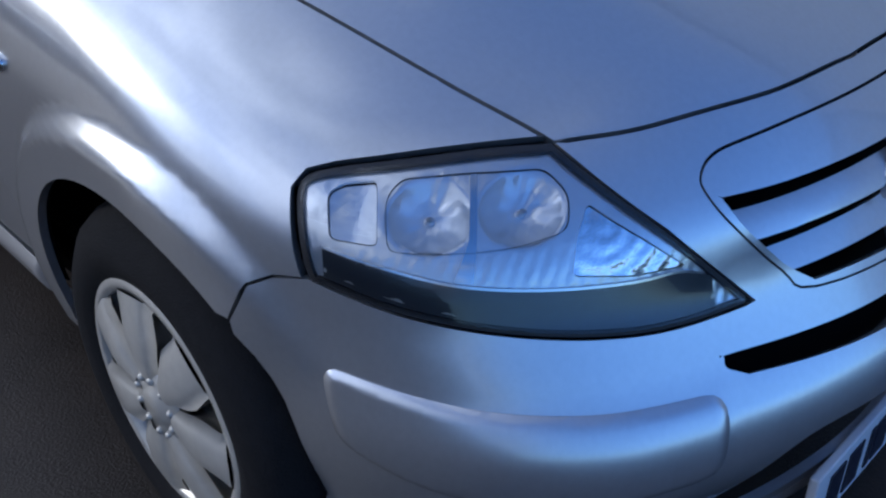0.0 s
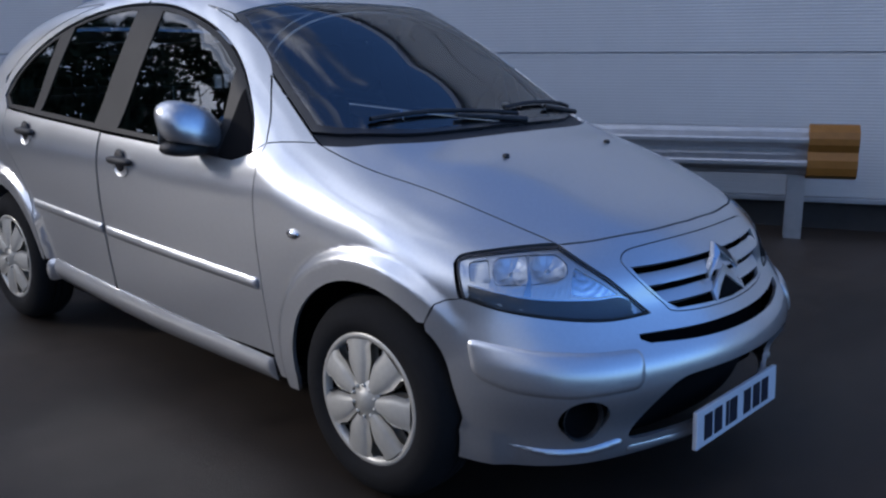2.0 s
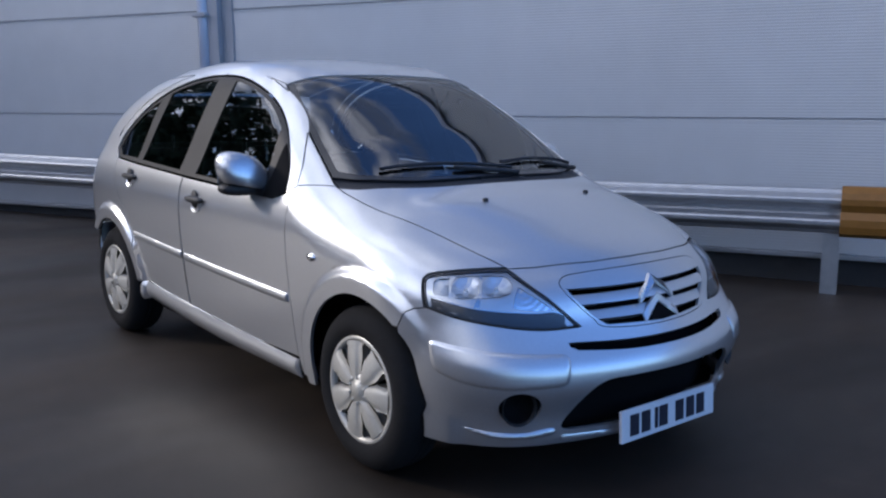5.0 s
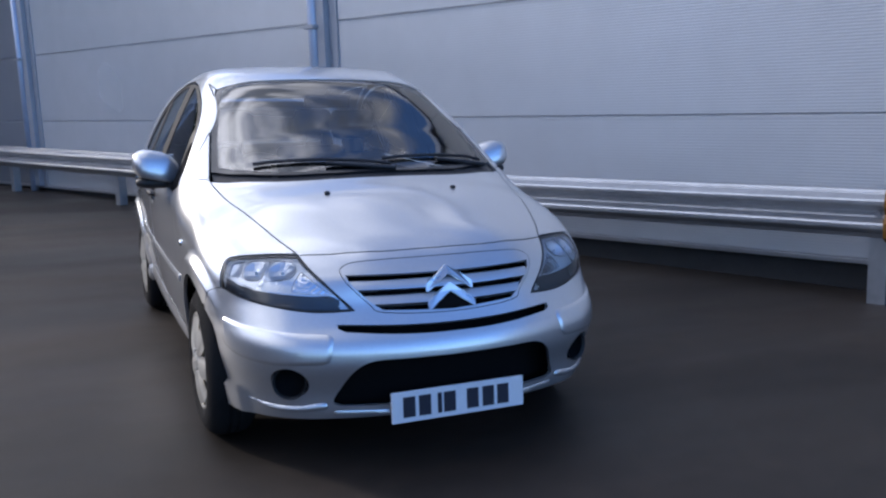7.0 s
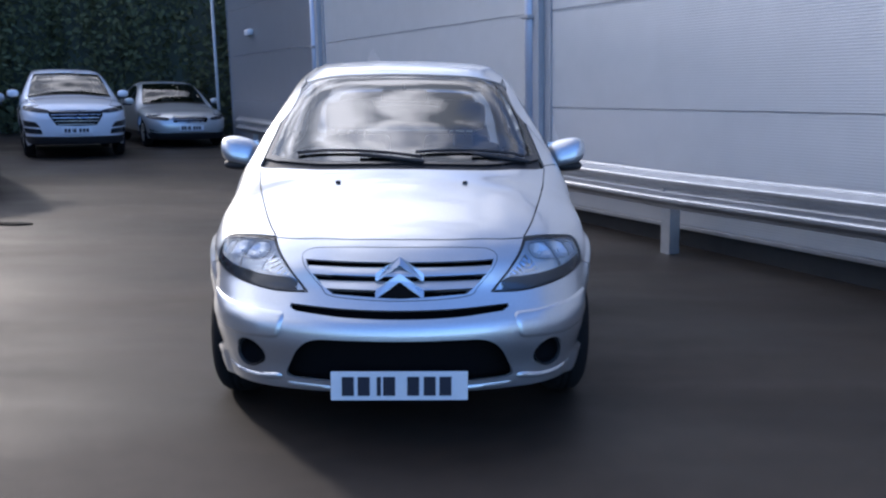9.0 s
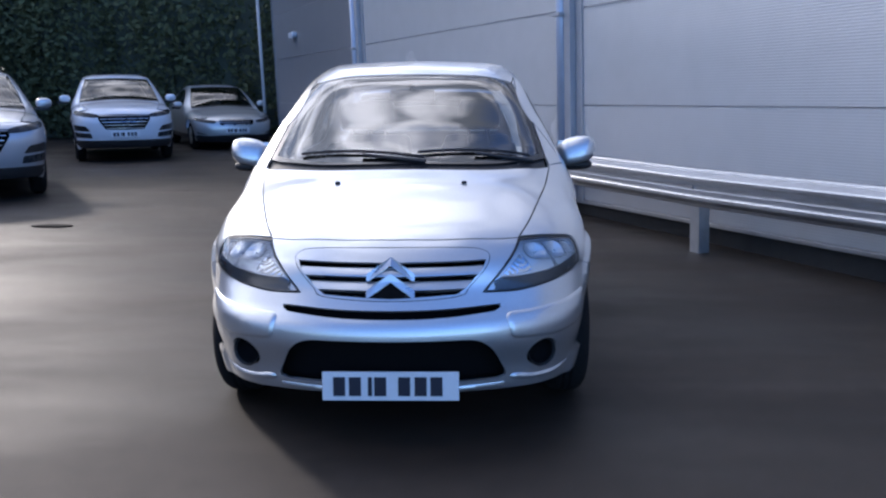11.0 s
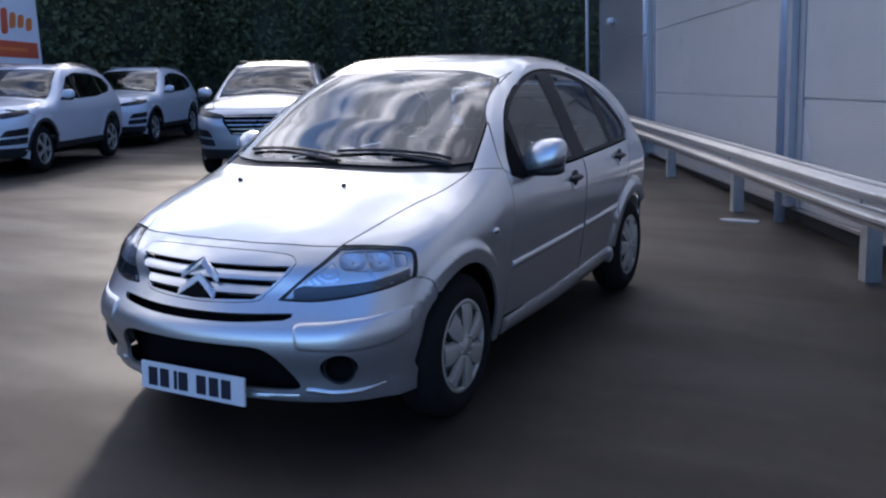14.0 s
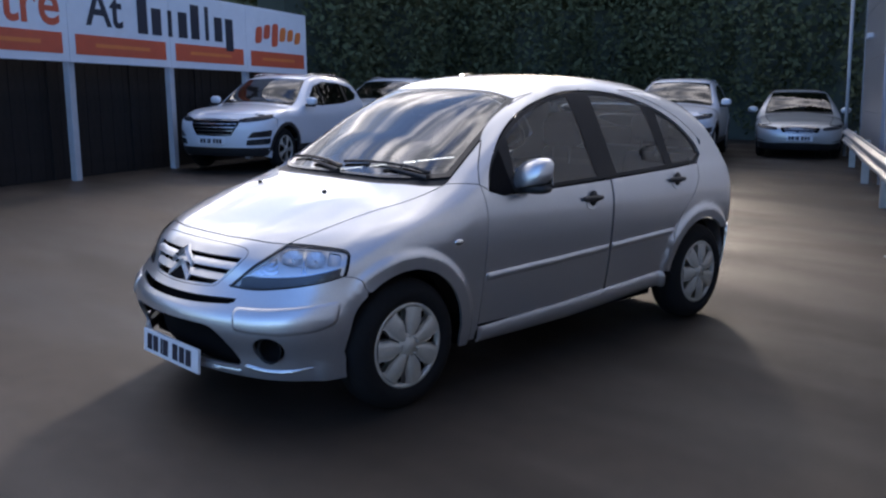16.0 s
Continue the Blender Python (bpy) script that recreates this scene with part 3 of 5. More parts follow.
HATCH = Shape(
    top=curve(-0.70, 0.690, -0.60, 0.750, -0.50, 0.800, -0.30, 0.876, -0.06, 0.959, 0.12, 1.008, 0.50, 1.212, 0.93, 1.432, 1.2, 1.496, 1.5, 1.515, 1.9, 1.497, 2.3, 1.437, 2.6, 1.345, 2.8, 1.225, 2.95, 1.05, 3.05, 0.85),
    crown=curve(-0.7, 0.15, -0.06, 0.15, 0.12, 0.178, 0.35, 0.235, 0.6, 0.20, 0.97, 0.11, 1.5, 0.09, 2.5, 0.10, 3.0, 0.15),
    width=curve(0.12, 0.735, 0.22, 0.760, 0.30, 0.777, 0.45, 0.800, 0.60, 0.815, 0.75, 0.826, 0.86, 0.824, 0.95, 0.800, 1.02, 0.765, 1.2, 0.685, 1.4, 0.585, 1.52, 0.515),
    plan=curve(-0.8, 0.95, -0.5, 0.975, -0.3, 0.982, 0.0, 0.985, 0.5, 0.993, 1.2, 1.003, 1.9, 0.995, 2.46, 0.978, 2.8, 0.955, 3.1, 0.92),
    front=curve(0.12, -0.62, 0.16, -0.675, 0.20, -0.702, 0.30, -0.726, 0.42, -0.772, 0.48, -0.762, 0.54, -0.716, 0.60, -0.676, 0.71, -0.632, 0.78, -0.56, 0.90, -0.30),
    bow=0.437,
    rear=curve(0.15, 2.96, 0.35, 3.06, 0.6, 3.07, 0.9, 3.02, 1.2, 2.9, 1.5, 2.75),
    blend=lambda x, y: 0.06 + (0.11 - 0.06 * step_up(y, 0.2, 0.8)) * step_up(x, 0.25, 0.65),
    corner=0.24, flare=0.025, tail=0.20, rbow=0.16,
    wheels=(0.0, 2.46))


def wheel(parent, x, y, z, sign, r_tyre, r_rim, kind="cap"):
    """A tyre with tread and a seven-petal hubcap; sign +1 faces +x."""
    m = Matrix.Translation((x, y, z)) @ Matrix.Rotation(radians(90 * sign), 4, "Y")
    root = empty("wheel", m)
    root.parent = parent
    w = 0.088
    prof = [(r_rim - 0.012, -w), (r_rim + 0.02, -w - 0.008), (r_tyre - 0.045, -w - 0.006), (r_tyre - 0.018, -w + 0.012), (r_tyre - 0.004, -w + 0.035), (r_tyre, -w + 0.06), (r_tyre, -0.022), (r_tyre - 0.008, -0.018), (r_tyre - 0.008, -0.012), (r_tyre, -0.008), (r_tyre, 0.008), (r_tyre - 0.008, 0.012), (r_tyre - 0.008, 0.018), (r_tyre, 0.022), (r_tyre, w - 0.06), (r_tyre - 0.004, w - 0.035), (r_tyre - 0.018, w - 0.012), (r_tyre - 0.045, w + 0.006), (r_rim + 0.035, w + 0.012), (r_rim + 0.018, w + 0.009), (r_rim - 0.004, w + 0.0), (r_rim - 0.012, w - 0.01)]
    bm = bmesh.new()
    lathe(bm, prof, 48)
    part("tyre", bm, RUBBER, root, smooth=True)
    bm = bmesh.new()
    lathe(bm, [(0.001, w - 0.06), (r_rim - 0.03, w - 0.055), (r_rim - 0.012, w - 0.02)], 36)
    part("wheel_disc", bm, DARK, root)
    # cap: outer band, petals and a hub
    bm = bmesh.new()
    lathe(bm, [(r_rim - 0.022, w - 0.02), (r_rim - 0.02, w + 0.001), (r_rim - 0.008, w + 0.004), (r_rim + 0.004, w - 0.002), (r_rim + 0.004, w - 0.012)], 48)
    part("rim", bm, HUBCAP, root, smooth=True)
    n = 7 if kind == "cap" else 5
    bm = bmesh.new()
    for i in range(n):
        a0 = 2 * math.pi * i / n + 0.22
        half_out = math.pi / n * (0.66 if kind == "cap" else 0.42)
        wide = (1.42, 1.41, 1.36, 0.98, 1.10) if kind == "cap" else (1.0, 0.80, 0.74, 0.92, 1.15)
        rows = []
        for (r, h), f in zip(((0.05, w + 0.010), (0.098, w + 0.012), (0.122, w + 0.010), (r_rim - 0.035, w + 0.004), (r_rim - 0.018, w + 0.0)), wide):
            row = []
            for j in range(7):
                s = j / 3 - 1
                a = a0 + s * half_out * f * 1.0
                lift = (0.007 if kind == "cap" else 0.004) * (1 - s * s)
                row.append(bm.verts.new((r * math.cos(a), r * math.sin(a), h + lift - 0.006 * (abs(s) > 0.99))))
            rows.append(row)
        for p, q in zip(rows, rows[1:]):
            for j in range(6):
                bm.faces.new((p[j], q[j], q[j + 1], p[j + 1]))
        for side in (0, 6):
            low = [bm.verts.new(row[side].co - Vector((0, 0, 0.03))) for row in rows]
            for k in range(len(rows) - 1):
                f = (rows[k][side], low[k], low[k + 1], rows[k + 1][side])
                bm.faces.new(f if side else f[::-1])
    part("spokes", bm, HUBCAP, root, smooth=True)
    bm = bmesh.new()
    lathe(bm, [(0.001, w + 0.018), (0.028, w + 0.017), (0.032, w + 0.012), (0.056, w + 0.012), (0.064, w + 0.004)], 28)
    part("hub", bm, HUBCAP, root, smooth=True)
    if kind == "cap":
        for i in range(10):
            a = i * math.pi / 5
            bm = bmesh.new()
            blob(bm, (0.047 * math.cos(a), 0.047 * math.sin(a), w + 0.013), (0.0065, 0.0065, 0.006), u=8, v=6)
            part("stud", bm, HUBCAP, root, smooth=True)
    return root


def front_arch(a0, a1, n):
    """The front wheel opening, a little closer to the tyre on its front side."""
    out = []
    for i in range(n + 1):
        a = a0 + (a1 - a0) * i / n
        r = 0.345 - 0.030 * float(step_up(a, 135, 165))
        out.append((r * math.cos(radians(a)), 0.30 + r * math.sin(radians(a))))
    return out


def on_side(pts):
    return HATCH.to_ring(HATCH.side_view(pts))


def on_plan(pts):
    return HATCH.to_ring(HATCH.plan_view(pts))


def chain(*segs):
    """Joins runs of points into one loop."""
    out = []
    for s in segs:
        out += [np.array(p, float)[:2] for p in s]
    return out


def nose_to_ring(pts):
    return HATCH.to_ring(HATCH.nose(pts))


def deg(a):
    return radians(a) * 0.85


def hatchback():
    car = tagged(empty("hatchback_car", SLOPE), "silver five-door hatchback with round roof, parked on the asphalt", "car")
    H = HATCH

    # lines on the skin
    hood_side = smooth_path([(0.497, -0.425), (0.545, -0.30), (0.60, -0.10), (0.645, 0.10), (0.683, 0.325)])
    hood_front = smooth_path([(0.0, -0.535), (0.20, -0.522), (0.38, -0.478), (0.497, -0.425)])
    hood_rear = smooth_path([(0.683, 0.325), (0.60, 0.245), (0.40, 0.145), (0.20, 0.10), (0.0, 0.085)])
    half = chain(hood_front, hood_side[1:], hood_rear[1:])
    full = half + [np.array((-p[0], p[1])) for p in reversed(half[1:-1])]
    H.panel("bonnet", SILVER, car, H.plan_view, [full], 0.035)

    ws_low = smooth_path([(0.668, 0.385), (0.58, 0.30), (0.40, 0.205), (0.20, 0.162), (0.0, 0.15)])
    ws_side = smooth_path([(0.530, 0.965), (0.580, 0.80), (0.630, 0.58), (0.668, 0.385)])
    ws_top = smooth_path([(0.0, 0.925), (0.25, 0.932), (0.45, 0.952), (0.530, 0.965)])
    half = chain(ws_top, ws_side[1:], ws_low[1:])
    full = half + [np.array((-p[0], p[1])) for p in reversed(half[1:-1])]
    inner = [p * (0.955, 1) + (0, (0.545 - p[1]) * 0.05) for p in full]
    H.panel("windscreen", WINDSCREEN, car, H.plan_view, [inner], 0.05, off=-0.003, rim=0.0, gap=0.0)
    H.panel("windscreen_surround", GLOSS_BLACK, car, H.plan_view, [full, inner], 0.03, off=-0.003, gap=0.001, rim=0.01)
    # cowl between bonnet and glass
    hr = [np.array((p[0] * 0.985, p[1] - 0.012)) for p in hood_rear[::-1]]
    full = [np.array((-p[0], p[1])) for p in hr[::-1]][:-1] + hr + list(ws_low[:-1]) + [np.array((-p[0], p[1])) for p in ws_low[::-1]]
    H.panel("cowl", BLACK, car, H.plan_view, [full], 0.03, off=-0.014, gap=0.0, rim=0.02)

    # roof and the rear
    roof_side = [(0.530, 0.965), (0.545, 1.10), (0.555, 1.4), (0.555, 1.8), (0.545, 2.2), (0.53, 2.55)]
    roof_edge = on_plan(smooth_path(roof_side))
    front_edge = on_plan(ws_top)
    half = chain(front_edge, roof_edge[1:], [(2.56, 0.20), (2.57, 0.0)])
    full = half + [np.array((p[0], -p[1])) for p in reversed(half[1:-1])]
    H.panel("roof", SILVER, car, H.ring, [full], 0.05)
    tg = smooth_path([(0.0, 1.345), (0.42, 1.33), (0.50, 1.27), (0.60, 1.08), (0.64, 0.95)])
    full = tg + [(0.62, 0.62), (0.60, 0.58)] + [(-0.60, 0.58), (-0.62, 0.62)] + [(-p[0], p[1]) for p in reversed(tg[1:])]
    rw = rounded([(-0.44, 1.29), (0.44, 1.29), (0.55, 1.03), (-0.55, 1.03)], 0.06)
    H.panel("tailgate", SILVER, car, H.back, [full, rw], 0.05)
    H.panel("rear_window", SIDE_GLASS, car, H.back, [rw], 0.06, rim=0, off=-0.003)
    rb = rounded([(-0.74, 0.56), (0.74, 0.56), (0.72, 0.20), (-0.72, 0.20)], 0.05)
    H.panel("rear_bumper", SILVER, car, H.back, [rb], 0.05)

    # window band: front door glass, rear door glass, quarter glass
    arch_line = smooth_path([(0.525, 0.955), (0.60, 1.075), (0.75, 1.215), (0.95, 1.325), (1.20, 1.398), (1.45, 1.425), (1.75, 1.412), (2.05, 1.350), (2.30, 1.245), (2.46, 1.115), (2.50, 1.03)], 6)
    belt = [(2.42, 0.985), (2.1, 0.972), (1.5, 0.952), (1.0, 0.938), (0.62, 0.928)]
    door_top = smooth_path([(0.484, 0.985), (0.545, 1.085), (0.70, 1.235), (0.92, 1.352), (1.18, 1.430), (1.45, 1.456), (1.76, 1.442), (2.08, 1.378), (2.36, 1.262), (2.55, 1.115)], 6)
    door_cut = [(0.484, 0.985), (0.494, 0.80), (0.492, 0.60), (0.484, 0.42), (0.482, 0.30)]
    rear_cut = [(2.42, 0.985), (2.40, 0.90), (2.33, 0.80), (2.22, 0.70), (2.135, 0.58), (2.095, 0.42), (2.09, 0.37)]
    sill = [(0.482, 0.285), (1.2, 0.315), (2.06, 0.355)]

    fender_front = [(deg(36.8), 0.772), (deg(42), 0.771), (deg(49), 0.764), (deg(52.1), 0.759), (deg(54.1), 0.752), (deg(54.9), 0.737), (deg(54.6), 0.70), (deg(53.8), 0.648), (deg(56.0), 0.642), (deg(57.8), 0.630), (deg(59.5), 0.575)]
    for flip in (False, True):
        k = dict(flip=flip)
        # front wing
        ff = nose_to_ring(fender_front)
        a_front = front_arch(127, -6, 26)
        loop = chain(ff, on_side(a_front), on_side([(0.35, 0.215), (0.47, 0.225), (0.482, 0.285)]), on_side(door_cut[::-1]), on_plan([(0.683, 0.34)]), on_plan(hood_side[::-1])[1:-1])
        H.panel("front_wing", SILVER, car, H.ring, [loop], 0.010, gap=0.0018, **k)
        # A-pillar, cantrail and rear quarter in one
        ws_line = on_plan([(p[0] * 1.008, p[1]) for p in ws_side[::-1]])
        tail = on_side([(2.72, 1.19), (2.86, 1.0), (2.92, 0.85), (2.93, 0.60)])
        q_arch = on_side(arc(2.46, 0.30, 0.345, 52, 172, 24))
        loop = chain(on_plan([(0.683, 0.34)]), ws_line, roof_edge[1:], tail, on_side([(2.80, 0.56), (2.70, 0.555)]), q_arch, on_side([(2.09, 0.345)]), on_side(rear_cut[::-1]), on_side(arch_line[::-1][:2]), on_side(door_top[::-1]))
        H.panel("body_side", SILVER, car, H.ring, [loop], 0.015, **k)
        # doors below the belt, and their frames above it
        d1 = chain(on_side(door_cut), on_side([(0.8, 0.298), (1.2, 0.315), (1.478, 0.322), (1.482, 0.6), (1.476, 0.948), (1.0, 0.936), (0.62, 0.926), (0.530, 0.951)]))
        H.panel("front_door", SILVER, car, H.ring, [d1], 0.03, **k)
        d2 = chain(on_side([(1.486, 0.950), (1.494, 0.6), (1.49, 0.325), (1.8, 0.34), (2.06, 0.352)]), on_side(rear_cut[::-1]), on_side([(2.1, 0.970)]))
        H.panel("rear_door", SILVER, car, H.ring, [d2], 0.03, **k)
        up = [p for p in door_top if p[0] < 1.472]
        f1 = chain(on_side(up), on_side([(1.472, 1.455), (1.472, 1.425)]), on_side([p for p in arch_line[::-1] if p[0] < 1.46]))
        f2 = chain(on_side([(1.484, 1.425), (1.484, 1.455)]), on_side([p for p in door_top if 1.5 < p[0] < 2.53]), on_side([(2.54, 1.06), (2.42, 0.985)]), on_side([p for p in arch_line[::-1] if p[0] > 1.5]))
        H.panel("door_frame", SILVER, car, H.ring, [f1], 0.02, **k)
        H.panel("door_frame", SILVER, car, H.ring, [f2], 0.02, **k)
        # dark band behind the panes, cut for three panes
        sail = on_side([(0.535, 0.955), (0.60, 1.06), (0.68, 1.14), (0.70, 0.93), (0.62, 0.928)])
        p1 = chain(on_side([(0.725, 0.950), (1.0, 0.955), (1.385, 0.966), (1.355, 1.402)]), on_side([(q[0] + 0.01, q[1] - 0.012) for q in arch_line[::-1] if 0.74 < q[0] < 1.33]))
        p2 = chain(on_side([(1.56, 0.972), (2.08, 0.990), (2.03, 1.345)]), on_side([(q[0], q[1] - 0.012) for q in arch_line[::-1] if 1.58 < q[0] < 2.0]), on_side([(1.535, 1.408)]))
        p3 = chain(on_side([(2.14, 0.995), (2.40, 1.00), (2.475, 1.04), (2.44, 1.11)]), on_side([(q[0] - 0.008, q[1] - 0.012) for q in arch_line[::-1] if 2.13 < q[0] < 2.42]))
        band = chain(on_side(arch_line), on_side(belt))
        H.panel("window_frame", PILLAR, car, H.ring, [band, p1, p2, p3], 0.035, off=-0.006, gap=-0.006, rim=0.012, **k)
        for nm, p in (("front_window", p1), ("rear_side_window", p2), ("quarter_window", p3)):
            H.panel(nm, SIDE_GLASS, car, H.ring, [p], 0.05, off=-0.009, rim=0, gap=-0.004, **k)
        H.panel("mirror_base", DARK, car, H.ring, [sail], 0.03, off=-0.002, gap=0.0, **k)
        # rubbing strips, sill
        for a, b in ((0.502, 1.468), (1.490, 2.125)):
            za, zb = 0.540 + (a - 0.5) * 0.036, 0.540 + (b - 0.5) * 0.036
            H.panel("rubbing_strip", SILVER, car, H.ring, [resample(rounded(on_side([(a, za + 0.022), (b, zb + 0.022), (b, zb - 0.022), (a, za - 0.022)]), 0.012), 0.007)], 0.007, off=0.003, dome=(0.009, 0.020), soft=0.0, **k)
        s_loop = chain(on_side([(0.484, 0.292), (1.2, 0.321), (2.05, 0.357), (2.08, 0.320), (2.09, 0.255), (1.2, 0.215), (0.484, 0.205)]))
        H.panel("sill", SILVER, car, H.ring, [s_loop], 0.010, off=0.002, dome=(0.015, 0.035), soft=0.0, **k)
        # wheel housings and the floor of the gaps
        liner = chain(on_side([(-0.36, 0.34)]), on_side(arc(0, 0.30, 0.352, 172, 2, 20)), on_side([(0.5, 0.27), (2.0, 0.27)]), on_side(arc(2.46, 0.30, 0.352, 178, 2, 20)), on_side([(2.85, 0.32), (2.85, 0.92), (1.5, 0.90), (0.4, 0.88), (-0.2, 0.70), (-0.40, 0.62)]))
        H.panel("body_liner", DARK, car, H.ring, [liner], 0.05, off=-0.022, rim=0.0, gap=0, **k)
        s = -1 if flip else 1
        for wy in (0.0, 2.46):
            bm = bmesh.new()
            lathe(bm, [(0.352, 0.0), (0.352, -0.26), (0.02, -0.26)], 32, Matrix.Translation((s * 0.70, wy, 0.30)) @ Matrix.Rotation(radians(90 * s), 4, "Y"))
            bmesh.ops.delete(bm, geom=[v for v in bm.verts if v.co.z < 0.26], context="VERTS")
            part("wheel_housing", bm, DARK, car)
            wheel(car, s * (0.717 if wy < 1 else 0.705), wy, 0.298, s, 0.302, 0.197)
        nose_side(car, s, flip)
        door_handles(car, s, flip)
        door_mirror(car, s)
    nose_middle(car)
    wipers(car)
    cabin(car)
    return car


LIGHT = [(21.8, 0.589), (28.9, 0.687), (36.5, 0.769), (42, 0.769), (49, 0.762), (52.0, 0.757), (53.9, 0.750), (54.6, 0.736), (54.3, 0.70), (53.4, 0.650), (52.0, 0.644), (47, 0.624), (38, 0.600), (30, 0.586)]


def lamp_line():
    c = [(deg(a), z) for a, z in LIGHT]
    return smooth_path(c[:3], 5) + smooth_path(c[2:] + c[:1], 4)[1:-1]


def lens_inner(g):
    return [tuple(p) for p in inset(resample(lamp_line(), 0.012), g)]


def bumper_pad():
    return rounded([(deg(25.6), 0.517), (deg(33), 0.521), (deg(42), 0.532), (deg(52.6), 0.552), (deg(51.4), 0.455), (deg(46), 0.426), (deg(38), 0.412), (deg(26.2), 0.420)], 0.026)


def nose_side(car, s, flip):
    """Headlamp and the bumper's applied pieces on one side."""
    H = HATCH
    lamp = empty("headlight")
    lamp.parent = car
    dd = lambda pts: [(deg(a), z) for a, z in pts]
    win = rounded(dd([(48.3, 0.687), (48.6, 0.735), (47.6, 0.750), (42.9, 0.753), (37.2, 0.752), (35.6, 0.730), (36.0, 0.700), (39.6, 0.690), (42.6, 0.687)]), 0.012)
    lobe = rounded(dd([(34.4, 0.722), (30.4, 0.682), (27.2, 0.645), (31.4, 0.645), (35.9, 0.656), (35.4, 0.695)]), 0.008)
    side = rounded(dd([(52.6, 0.736), (51.6, 0.745), (49.2, 0.749), (48.9, 0.692), (52.2, 0.694)]), 0.008)
    shelf = smooth_path(dd([(25.2, 0.628), (27.6, 0.641), (31.4, 0.640), (36.6, 0.645), (43.0, 0.655), (47.6, 0.669), (52.6, 0.686)]), 4)
    floor_line = smooth_path(dd([(52.4, 0.662), (47.4, 0.640), (42.2, 0.624), (36.7, 0.612), (30.6, 0.602), (25.0, 0.606)]), 4)
    cups = (("outer_cup", 45.5, 0.7185, 0.0440, 0.0315), ("main_cup", 39.1, 0.7215, 0.0465, 0.0305))
    H.panel("lamp_rim", BLACK, lamp, H.nose, [lamp_line(), lens_inner(0.0060)], 0.010, off=-0.001, gap=0.0015, flip=flip)
    H.panel("lens", LENS, lamp, H.nose, [lens_inner(0.0050)], 0.02, off=0.001, rim=0, gap=0, flip=flip)
    # a mirror bowl with fine flutes below the cups, open for the cups and the inner lobe
    def bowl(v):
        """Two shallow cups sunk into the mirror, with fine flutes below them."""
        o = -0.009 + np.where(v[:, 1] < 0.688, 0.00025, 0.00006) * np.sin(v[:, 0] * 420 + v[:, 1] * 160)
        for nm, a, z, rx, rz in cups:
            q = np.clip(1 - ((v[:, 0] - deg(a)) / rx)**2 - ((v[:, 1] - z) / rz)**2, 0, 1)
            o = o - 0.015 * q - 0.0007 * np.sin(np.arctan2(v[:, 1] - z, v[:, 0] - deg(a)) * 9) * np.clip(q * 3, 0, 1)
        return o

    H.panel("reflector", REFLECTOR, lamp, H.nose, [lens_inner(0.0050), lobe, side], 0.004, off=bowl, soft=0.0, rim=0.006, gap=0.0, flip=flip)
    H.panel("side_reflector", REFLECTOR, lamp, H.nose, [side], 0.006, off=lambda v: -0.008 - 0.012 * np.clip(1 - ((v[:, 0] - deg(50.6)) / 0.045)**2 - ((v[:, 1] - 0.735) / 0.06)**2, 0, 1), soft=0.0, rim=0.0, gap=-0.001, flip=flip)
    rings = lambda v: -0.012 + 0.0004 * np.sin(np.hypot(v[:, 0] - deg(33.4), v[:, 1] - 0.705) * 330)
    H.panel("lobe_reflector", CUP, lamp, H.nose, [lobe], 0.004, off=rings, soft=0.0, rim=0.0, gap=-0.001, flip=flip)
    H.panel("apron", APRON, lamp, H.nose, [shelf + [(a, z - 0.011) for a, z in floor_line]], 0.012, off=-0.0045, rim=0.004, gap=0, flip=flip)
    for nm, mat, line, g in (("apron_edge", CHROME, shelf, 0.0014), ("apron_line", HUBCAP, floor_line, 0.0022)):
        H.panel(nm, mat, lamp, H.nose, [[(a, z + g) for a, z in line] + [(a, z - g) for a, z in line[::-1]]], 0.012, off=-0.0035, rim=0.003, gap=0, flip=flip)
    # thin dark line round the two cups, and the bright web between them
    H.panel("cup_window", BLACK, lamp, H.nose, [[tuple(p) for p in inset(resample(win, 0.008), -0.0007)], [tuple(p) for p in inset(resample(win, 0.008), 0.0011)]], 0.008, off=-0.0045, rim=0.003, gap=0, flip=flip)
    H.panel("cup_web", CHROME, lamp, H.nose, [dd([(42.75, 0.751), (42.25, 0.751), (42.4, 0.700), (42.6, 0.658), (43.9, 0.660), (42.9, 0.700)])], 0.008, off=-0.005, rim=0.005, gap=0, flip=flip)
    for nm, a, z, rx, rz in cups:
        c = H.nose([(deg(a), z)])[0]
        nr = Vector(H.normal(np.array([c]))[0])
        ax = (nr + Vector((0, 0, 0.10))).normalized()
        c = Vector(c) - nr * 0.0085
        m = Matrix.Translation((c.x * s, c.y, c.z)) @ Vector((ax.x * s, ax.y, ax.z)).to_track_quat("Z", "Y").to_matrix().to_4x4() @ Matrix.Diagonal((rx, rz, 1, 1))
        bm = bmesh.new()
        lathe(bm, [(0.13, -0.018), (0.13, -0.008), (0.08, -0.003), (0.01, -0.002)], 12, m)
        part("bulb", bm, EMBLEM, lamp, smooth=True)
    # applied pad on the bumper
    pad = bumper_pad()
    H.panel("bumper_pad", SILVER, car, H.nose, [pad], 0.006, off=0.0, dome=(0.006, 0.013), soft=0.0, rim=0.02, gap=0.0, flip=flip)
    H.panel("pad_seam", DARK, car, H.nose, [[tuple(p) for p in inset(resample(pad, 0.012), -0.006)], [tuple(p) for p in inset(resample(pad, 0.012), 0.004)]], 0.008, off=-0.0035, soft=0.0, rim=0.0, gap=0.0, flip=flip)
